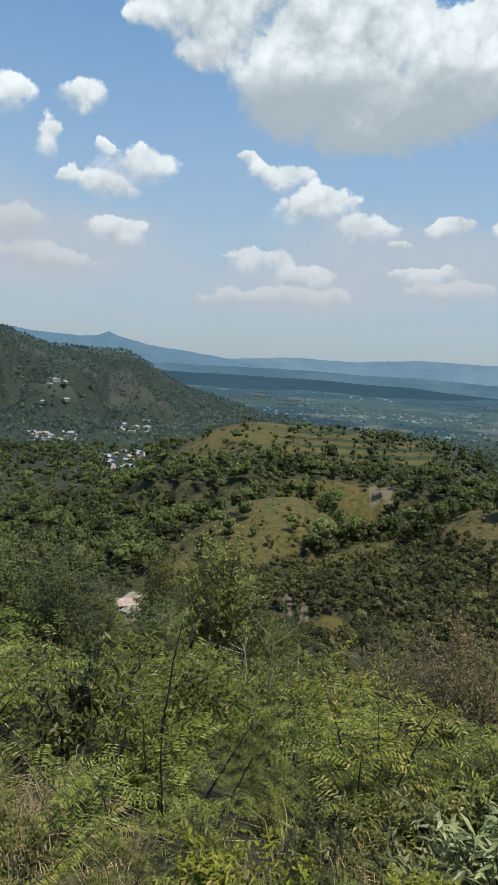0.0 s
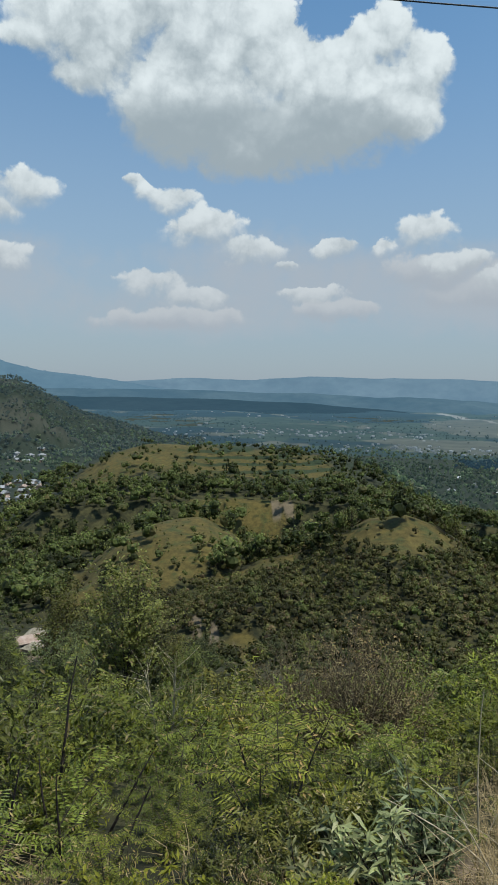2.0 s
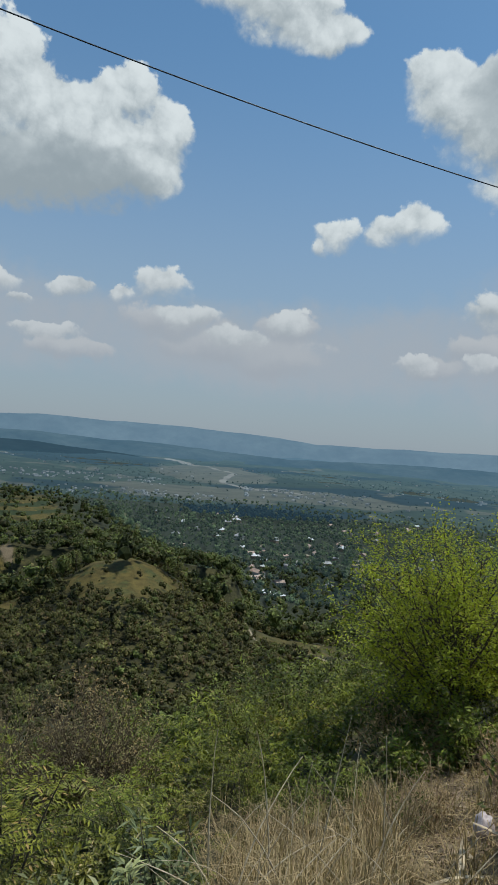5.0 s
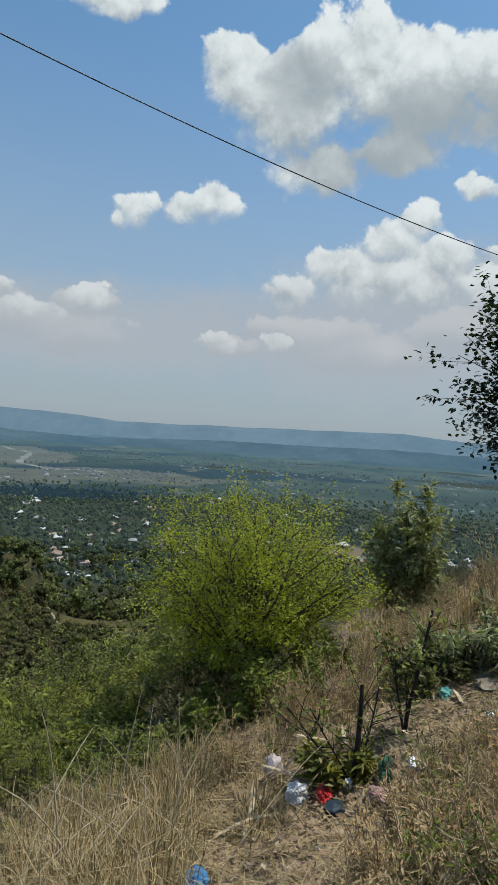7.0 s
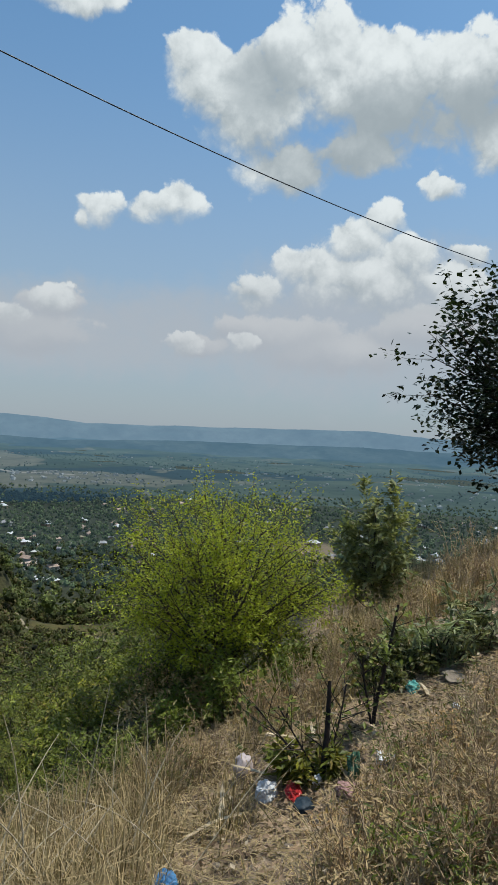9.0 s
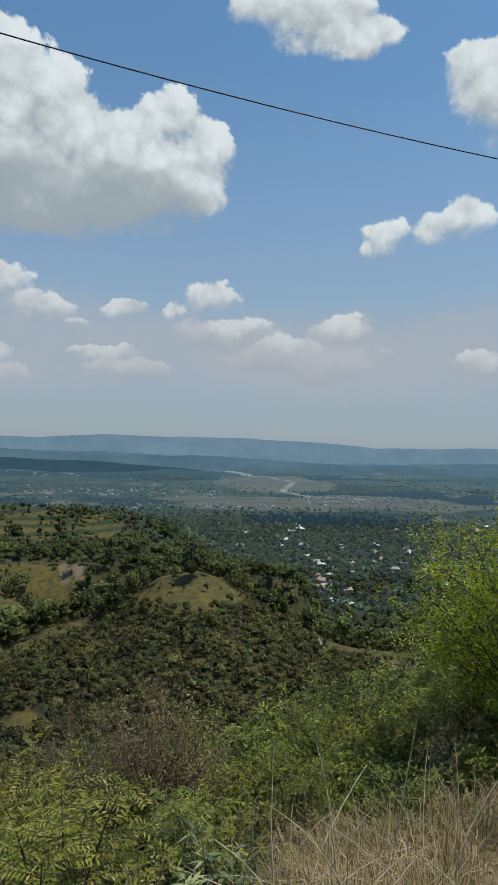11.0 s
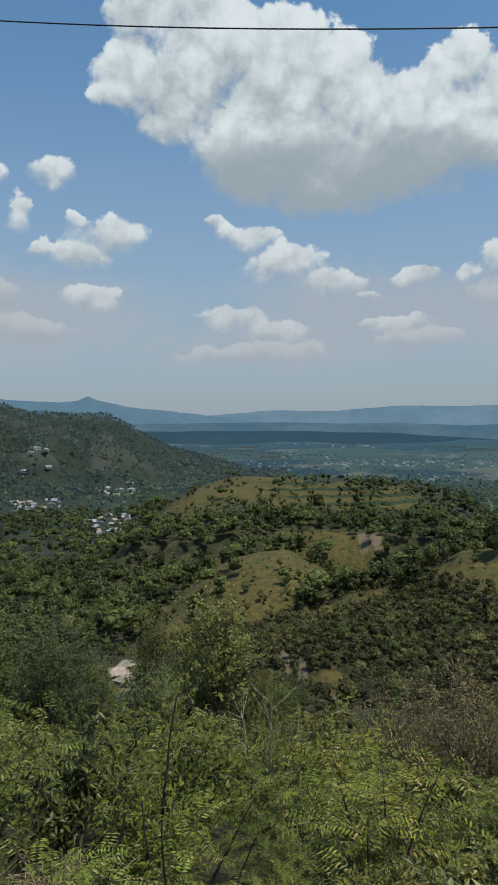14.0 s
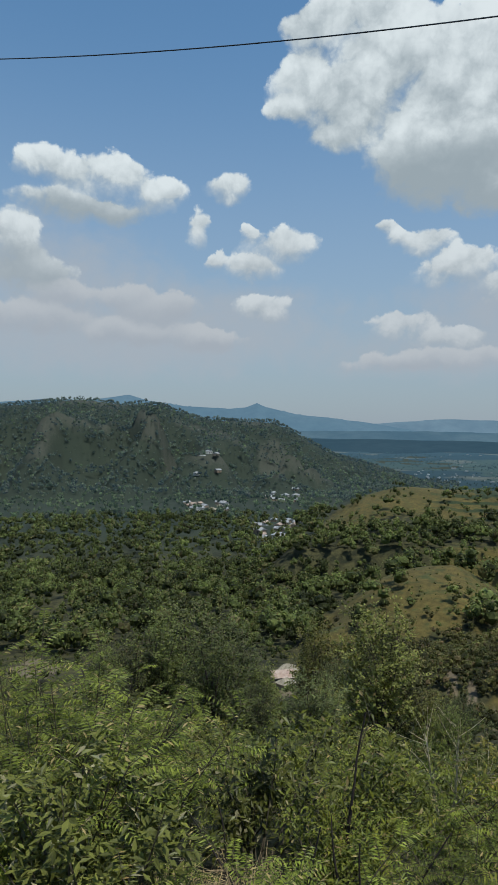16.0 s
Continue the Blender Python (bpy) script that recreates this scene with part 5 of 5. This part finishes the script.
crumpled("wrapper", (0.10, 0.06, 0.08), 6.6, M_CARD, "small scrap of white paper", "paper", 57.6, 5.4, 10, 0.5)
crumpled("wrapper", (0.09, 0.07, 0.05), 8.1, M_CARD, "small scrap of white paper", "paper", 68.5, 6.6, 70, 0.4)
crumpled("rag", (0.12, 0.09, 0.22), 2.2, M_GREEN_RAG, "dark green rag hung in the cut sapling", "rag", 60.6, 5.4, 15, 0.5, 0.45)
crumpled("rag", (0.24, 0.14, 0.10), 2.9, M_PINK_RAG, "faded pink rag on the ground", "rag", 60.4, 5.15, 80, 0.5)
crumpled("plastic_tub", (0.20, 0.14, 0.07), 1.1, M_DARK_PLASTIC, "dark blue broken plastic tub", "tub", 56.6, 5.1, 20, 0.25)
crumpled("stone", (0.45, 0.25, 0.05), 3.3, M_STONE, "flat grey-brown stone half sunk in the bank", "stone", 68.3, 7.4, 30, 0.25, 0.2)
crumpled("stone", (0.34, 0.3, 0.2), 5.3, M_STONE, "rough grey stone at the edge of the verge", "stone", 55.6, 8.2, 30, 0.28)
crumpled("stone", (0.4, 0.25, 0.16), 7.3, M_STONE, "rough brown stone on the bank", "stone", 71.5, 8.6, 30, 0.28)
for i, (az, r) in enumerate(((62.5, 4.6), (59, 4.2), (66.2, 5.1), (63.8, 5.4), (55.5, 4.4), (52.0, 4.7), (69.3, 5.9), (57.8, 4.9), (60.5, 3.9), (64.9, 4.3), (49.5, 4.3), (53.7, 4.0))):
    crumpled("stone", (0.07, 0.05, 0.04), 20 + i * 1.7, M_STONE, "small loose grey stone on the verge", "stone", az, r, i * 40, 0.28)

# a white carton with a printed band
carton = thing("carton", "small white printed carton lying in the litter", "box")
x, y, z = spot(63.2, 5.5)
carton.matrix_basis = pose(x, y, z + 0.05, 24, 8, -50)


def box_mesh(name, size, mat, centre=(0, 0, 0), bevel=0.004):
    bm = bmesh.new()
    bmesh.ops.create_cube(bm, size=1.0)
    for v in bm.verts:
        v.co = Vector(v.co[i] * size[i] + centre[i] for i in range(3))
    if bevel:
        bmesh.ops.bevel(bm, geom=bm.edges[:], offset=bevel, segments=1, affect="EDGES")
    me = bpy.data.meshes.new(name)
    bm.to_mesh(me)
    bm.free()
    me.materials.append(mat)
    return me


part("box_body", box_mesh("box_body", (0.15, 0.10, 0.06), M_CARD), carton)
part("printed_band", box_mesh("printed_band", (0.09, 0.104, 0.03), plain("faded_print", (0.30, 0.22, 0.32), 0.7), (0.01, 0, 0)), carton, "faded purple printed band")


def cut_sapling(label, az, r, lines, leaves, seed):
    """A cut-back sapling: dark stems, a few leaves left."""
    rs = np.random.RandomState(seed)
    t = thing("cut_sapling", label, "sapling", "cut saplings on the verge")
    all_ = []
    for way, length, bend, rad in lines:
        pts = arc(rs, (0, 0, -0.05), unit(np.array(way, float)), length, bend, 8, 0.05)
        all_.append((pts, rad, rad * 0.55))
        part("stem", from_arrays("stem", *tube_mesh([all_[-1]], 7), M_CHAR, smooth=True), t)
    tw = twigs_of(rs, all_, 9, 0.45, 0.005)
    part("twigwork", from_arrays("twigwork", *tube_mesh(tw, 4), M_CHAR, smooth=True), t, kind="stuff")
    part("foliage", from_arrays("foliage", *leafy_mesh(rs, tw, leaves, 0.07, 0.035, 0.3, 0.3, 0.03), M_FERN), t, kind="stuff")
    t.matrix_basis = pose(*spot(az, r), 0, 0, 0)


cut_sapling("dark cut-off sapling stump with sprouting twigs", 58.0, 5.5, [((0, 0, 1), 0.82, (0, 0, 0.1), 0.029), ((-0.75, 0.5, 0.8), 0.9, (-0.3, 0.2, 0.6), 0.009), ((-0.3, 0.3, 0.8), 0.75, (-0.5, 0.3, 0.8), 0.010), ((0.35, -0.1, 0.8), 0.8, (0.2, 0, 0.5), 0.011)], 8, 1)
cut_sapling("thin dark sapling with a leafy top", 62.0, 6.2, [((0.02, -0.02, 1), 1.2, (0.0, 0.0, 0.3), 0.021), ((-0.3, 0.1, 0.9), 0.75, (0.15, -0.1, 0.5), 0.013), ((0.35, 0.0, 0.8), 0.6, (-0.3, 0, 0.6), 0.010)], 16, 2)
top = shrub("sprouting_shrub", np.random.RandomState(5), "broad", M_BROAD, M_STEM, "leafy green shrub beside the cut saplings", 0.55)
top.matrix_basis = pose(*spot(63.2, 7.6), 0, 0, 0)
low_ = shrub("green_sprouts", np.random.RandomState(6), "broad", M_LIME, M_STEM, "low bright green sprouts at the sapling's foot", 0.3)
low_.matrix_basis = pose(*spot(56.8, 5.6), 0, 0, 0)
for i, (az, r, s) in enumerate(((50.5, 8.6, 0.75), (53, 8.8, 0.7), (45.5, 8.4, 0.5), (44.5, 9.3, 0.9), (46.2, 10.3, 0.8), (43.0, 10.4, 1.1), (45.3, 9.9, 0.9), (47.2, 11.2, 0.9), (55.5, 9.2, 0.6))):
    b = shrub("verge_shrub", np.random.RandomState(60 + i), "feather", M_SEAR if i == 3 else M_FEATHER, M_TWIG, "thin yellowish shrub at the foot of the tree", s, "verge shrubs")
    b.matrix_basis = pose(*spot(az, r), 0, 0, i * 70)
for i, (az, r, s) in enumerate(((66, 4.4, 0.55), (69.5, 4.7, 0.6), (63, 3.9, 0.45), (71.8, 4.2, 0.6), (68, 3.9, 0.5), (65, 5.0, 0.5), (57.5, 7.4, 0.7), (54.8, 7.2, 0.7), (60.5, 7.8, 0.7), (52.5, 7.4, 0.6), (45, 6.4, 0.6), (47.5, 6.6, 0.6), (61, 3.5, 0.4), (64.5, 3.6, 0.45), (67, 4.9, 0.5), (70.5, 5.4, 0.55), (73, 4.9, 0.6), (69, 3.6, 0.45), (66.5, 3.4, 0.4), (72.5, 3.8, 0.5), (68.5, 5.2, 0.45), (63.5, 4.6, 0.4), (71.5, 6.0, 0.5), (59.5, 3.1, 0.38), (62.5, 3.2, 0.42), (66, 3.0, 0.42), (69.5, 3.1, 0.45), (73, 3.2, 0.45), (64.2, 2.8, 0.36), (68, 2.75, 0.38), (71.5, 2.8, 0.4))):
    b = shrub("wiry_weed", np.random.RandomState(80 + i), "wiry", M_FEATHER if i % 5 == 0 else M_SEAR, M_HAY, "wiry half-green drying weed on the verge", s, "wiry weeds")
    b.matrix_basis = pose(*spot(az, r), 0, 0, i * 70)

# dry litter: husks and stalks lying about
n = 30000
x, y = scatter(rg, n, 34, 78, 2.4, 9.5)
ok = rg.rand(n) < litter_mask(x, y)
x, y = x[ok], y[ok]
base = np.stack([x, y, terrain(x, y) + 0.015], 1)
a = rg.rand(len(x)) * 6.283
axis = unit(np.stack([np.cos(a), np.sin(a), rg.normal(size=len(x)) * 0.18], 1))
v, f = leaf_mesh(base, axis, unit(np.cross(axis, (0, 0, 1.0) + 0.4 * any_way(rg, len(x)))), 0.02 + 0.15 * rg.rand(len(x)) ** 2, rg.uniform(0.005, 0.018, len(x)))
n = 2600                                                     # longer broken stalks
x, y = scatter(rg, n, 34, 78, 2.4, 9.5)
ok = rg.rand(n) < litter_mask(x, y)
x, y = x[ok], y[ok]
a = rg.rand(len(x)) * 6.283
axis = unit(np.stack([np.cos(a), np.sin(a), rg.normal(size=len(x)) * 0.2], 1))
v, f = joined([(v, f), leaf_mesh(np.stack([x, y, terrain(x, y) + 0.03], 1), axis, unit(np.cross(axis, (0, 0, 1.0) + 0.6 * any_way(rg, len(x)))), rg.uniform(0.2, 0.6, len(x)), 0.009)])
n = 9000                                                     # dark fallen leaves among them
x, y = scatter(rg, n, 34, 78, 2.3, 9.5)
ok = rg.rand(n) < litter_mask(x, y)
x, y = x[ok], y[ok]
a = rg.rand(len(x)) * 6.283
lying = unit(np.stack([np.cos(a), np.sin(a), rg.normal(size=len(x)) * 0.35], 1))
dv, df = leaf_mesh(np.stack([x, y, terrain(x, y) + 0.02], 1), lying, unit(np.cross(lying, (0, 0, 1.0) + 0.7 * any_way(rg, len(x)))), rg.uniform(0.03, 0.10, len(x)), rg.uniform(0.015, 0.045, len(x)))
tagged(new("fallen_leaves", from_arrays("fallen_leaves", dv, df, M_FALLEN)), "dark brown curled fallen leaves over the ground", "leaves", kind="stuff")
tagged(new("dry_litter", from_arrays("dry_litter", v, f, M_STRAW)), "dry leaves and broken stalks strewn over the ground", "litter", kind="stuff")
for i, (az, r, turn, ln) in enumerate(((57.0, 6.1, 25, 0.42), (56.2, 5.9, 70, 0.5), (55.8, 6.3, 140, 0.38), (66.3, 6.9, 30, 0.35), (54.5, 5.6, 100, 0.45), (51.5, 5.2, 160, 0.6), (49, 4.9, 20, 0.7), (26.5, 4.1, 10, 0.5), (60.3, 5.4, 60, 0.35))):
    pts = arc(rg, (0, 0, 0.03), (1, 0, 0.15), ln, (0, 0.3, -0.25), 7, 0.05)
    w = np.linspace(0.5, 1, 7)[:, None] * (1 - np.linspace(0, 1, 7)[:, None] ** 4) * 0.035
    side = np.array([0, 1.0, 0.25])
    vv = np.concatenate([pts - side * w, pts + side * w, pts + (0, 0, 0.012)])
    k = np.arange(6)
    ff = np.concatenate([np.stack([k, k + 1, k + 15, k + 14], 1), np.stack([k + 14, k + 15, k + 8, k + 7], 1)])
    ob = new("dry_husk", from_arrays("dry_husk", vv, ff, M_HUSK, smooth=True))
    ob.matrix_basis = pose(*spot(az, r), 0, 0, turn)
    tagged(ob, "curled pale dry maize husk on the ground", "husk", "dry husks")

# ---------------------------------------------------------------- houses
M_WALL = {"mud": rough("mud_wall", (0.24, 0.17, 0.12), (0.33, 0.25, 0.18), 0.6, 0.9, 0.2), "white": rough("limewashed_wall", (0.48, 0.46, 0.42), (0.38, 0.35, 0.31), 0.6, 0.9, 0.2)}
M_ROOF = {"zinc": rough("zinc_sheet_roof", (0.21, 0.21, 0.215), (0.36, 0.355, 0.355), 0.25, 0.85, 0.1, (0.22, 0.18, 0.15)),
          "bright": rough("bright_tin_roof", (0.46, 0.46, 0.46), (0.60, 0.60, 0.59), 0.4, 0.7, 0.1), "rust": rough("rusty_sheet_roof", (0.30, 0.20, 0.15), (0.42, 0.33, 0.27), 0.5, 0.7, 0.1), "thatch": rough("thatch", (0.20, 0.17, 0.12), (0.30, 0.26, 0.19), 1.2, 0.95, 0.4)}
M_DOOR = rough("dark_opening", (0.03, 0.028, 0.025), (0.05, 0.045, 0.04), 2.0, 0.8, 0.1)


def house(w, d, h, wall, roof, label, hip=False):
    """A small village house: walls, roof, door and windows."""
    t = thing("house", label, "house", "village houses")
    part("wall", box_mesh("wall", (w, d, h + 0.6), M_WALL[wall], (0, 0, h / 2 - 0.3), 0.03), t)
    o, rise = 0.45, d * 0.30
    inset = d / 2 if hip else -0.0
    vs = [(-w / 2 - o, -d / 2 - o, h - 0.12), (w / 2 + o, -d / 2 - o, h - 0.12), (w / 2 + o, d / 2 + o, h - 0.12), (-w / 2 - o, d / 2 + o, h - 0.12),
          (-w / 2 - o + inset, 0, h + rise), (w / 2 + o - inset, 0, h + rise)]
    bm = bmesh.new()
    c = [bm.verts.new(v) for v in vs]
    for q in ((0, 1, 5, 4), (2, 3, 4, 5), (1, 2, 5), (3, 0, 4), (3, 2, 1, 0)):
        bm.faces.new([c[i] for i in q])
    me = bpy.data.meshes.new("roof")
    bm.to_mesh(me)
    bm.free()
    me.materials.append(M_ROOF[roof])
    part("roof", me, t)
    part("door", box_mesh("door", (0.9, 0.08, 1.95), M_DOOR, (w * 0.1, -d / 2 - 0.02, 0.97), 0), t)
    for sx in (-0.32, 0.36):
        part("window", box_mesh("window", (0.8, 0.08, 0.8), M_DOOR, (w * sx, -d / 2 - 0.02, 1.5), 0), t)
    return t


STOCK = [house(8, 5.5, 2.7, "mud", "zinc", "small mud-walled house with a bright zinc roof"), house(6, 4.5, 2.5, "mud", "rust", "small mud-walled house with a rusty sheet roof"),
         house(9, 6, 3.0, "white", "zinc", "whitewashed house with a zinc roof", True), house(5, 4.5, 2.3, "mud", "thatch", "mud hut with a greying thatch roof", True),
         house(11, 6, 3.0, "white", "rust", "long whitewashed house with a brown sheet roof"),
         house(7.5, 6.5, 2.7, "mud", "bright", "small mud house with a bright tin roof", True)]
rh = np.random.RandomState(44)


STANDS = []


def village(n, az0, az1, r0, r1, kinds, s0=0.85, s1=1.15):
    """Houses strewn over a stretch of land, none on top of another."""
    for i in range(n * 3):
        az, r = rh.uniform(az0, az1), rh.uniform(r0, r1)
        at = spot(az, r, 0.15)
        if n < 1 or any(math.hypot(at[0] - q[0], at[1] - q[1]) < 13 for q in STANDS):
            continue
        n -= 1
        STANDS.append(at)
        c = copy_thing(STOCK[kinds[rh.randint(len(kinds))]], pose(*at, 0, 0, rh.choice([0, 20, -25, 90, 60]) + rh.uniform(-12, 12)))
        s = rh.uniform(s0, s1)
        c.scale = (s, s, s)


village(30, -14.2, -10.2, 420, 560, [0, 0, 2, 1, 4], 0.7, 1.0)
village(16, -20.3, -16.5, 640, 760, [0, 2, 1, 3])
village(9, -13.5, -10.0, 800, 880, [0, 2])
village(8, -19.5, -17.0, 905, 960, [2, 0], 1.0, 1.4)
village(40, 23, 44, 490, 680, [0, 5, 1, 2, 3, 4], 0.75, 1.15)
village(90, 22, 75, 600, 1120, [5, 2, 5, 4, 0], 0.9, 1.5)
village(8, 53, 58, 570, 630, [1, 3, 0])
for az, r, k, turn, size in ((33.7, 446, 5, 10, 1.0), (32.6, 462, 5, -15, 1.0), (-11.9, 131, 1, 25, 0.7), (-11.2, 136, 3, -10, 0.7), (-11.5, 127, 3, 60, 0.6)):
    c = copy_thing(STOCK[k], pose(*spot(az, r, 0.1), 0, 0, turn))
    c.scale = (size, size, size)
put_away(STOCK)

# pale footpath over the right-hand spur
fa = np.linspace(0, 1, 60)
pa = np.interp(fa, np.linspace(0, 1, 7), PATH_AZ)
pr = np.interp(fa, np.linspace(0, 1, 7), PATH_R)
px, py = pr * np.sin(np.radians(pa)), pr * np.cos(np.radians(pa))
nx, ny = np.gradient(py), -np.gradient(px)
k = np.hypot(nx, ny)
nx, ny = nx / k * 0.45, ny / k * 0.45
vx_, vy_ = np.concatenate([px - nx, px + nx]), np.concatenate([py - ny, py + ny])
i = np.arange(59)
path_mesh = from_arrays("footpath", np.stack([vx_, vy_, terrain(vx_, vy_) + 0.25], 1), np.stack([i, i + 1, i + 61, i + 60], 1),
                        rough("trodden_earth", (0.20, 0.165, 0.11), (0.28, 0.23, 0.155), 0.8, 0.95, 0.3), smooth=True)
tagged(new("footpath", path_mesh), "pale trodden footpath along the hill spur", "path", kind="structure")

# the far town: pale roofs as specks across the valley floor
rn = np.random.RandomState(15)
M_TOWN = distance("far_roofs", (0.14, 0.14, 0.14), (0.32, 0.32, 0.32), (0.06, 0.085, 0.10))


def specks(n, az0, az1, r0, r1, s0, s1):
    az, r = np.radians(rn.uniform(az0, az1, n)), rn.uniform(r0, r1, n)
    s = rn.uniform(s0, s1, n)[:, None, None]
    c = np.array([(-1, -1, 0), (1, -1, 0), (1, 1, 0), (-1, 1, 0), (-1, -1, 1.1), (1, -1, 1.1), (1, 1, 1.1), (-1, 1, 1.1)]) * 0.5
    turn = rn.rand(n) * 3.14
    cs, sn = np.cos(turn)[:, None], np.sin(turn)[:, None]
    q = np.stack([c[:, 0] * 1.5 * cs - c[:, 1] * sn, c[:, 0] * 1.5 * sn + c[:, 1] * cs, np.broadcast_to(c[:, 2], (n, 8))], -1) * s
    at = np.stack([r * np.sin(az), r * np.cos(az), np.full(n, VALLEY_Z + 1.0)], 1)
    at[:, 2] += 7 * waves(at[:, 0], at[:, 1], 700, 5) * ramp01(r, 1300, 2000) - 12 * (1 - ramp01(r, 1080, 1200)) + 25 * ramp01(r, 3300, 4900)
    v = (q + at[:, None]).reshape(-1, 3)
    fc = np.array([(0, 1, 5, 4), (1, 2, 6, 5), (2, 3, 7, 6), (3, 0, 4, 7), (4, 5, 6, 7)])
    return v, (fc[None] + 8 * np.arange(n)[:, None, None]).reshape(-1, 4)


v, f = joined([specks(120, 6, 23, 1480, 1760, 2.5, 6), specks(90, 14, 29, 1180, 1360, 2, 5), specks(90, 30, 41, 1350, 1650, 2.5, 6), specks(110, 40, 76, 1200, 2000, 2.5, 6.5), specks(90, 0, 76, 1800, 3000, 3, 8), specks(50, -4, 8, 1350, 1750, 2, 5)])
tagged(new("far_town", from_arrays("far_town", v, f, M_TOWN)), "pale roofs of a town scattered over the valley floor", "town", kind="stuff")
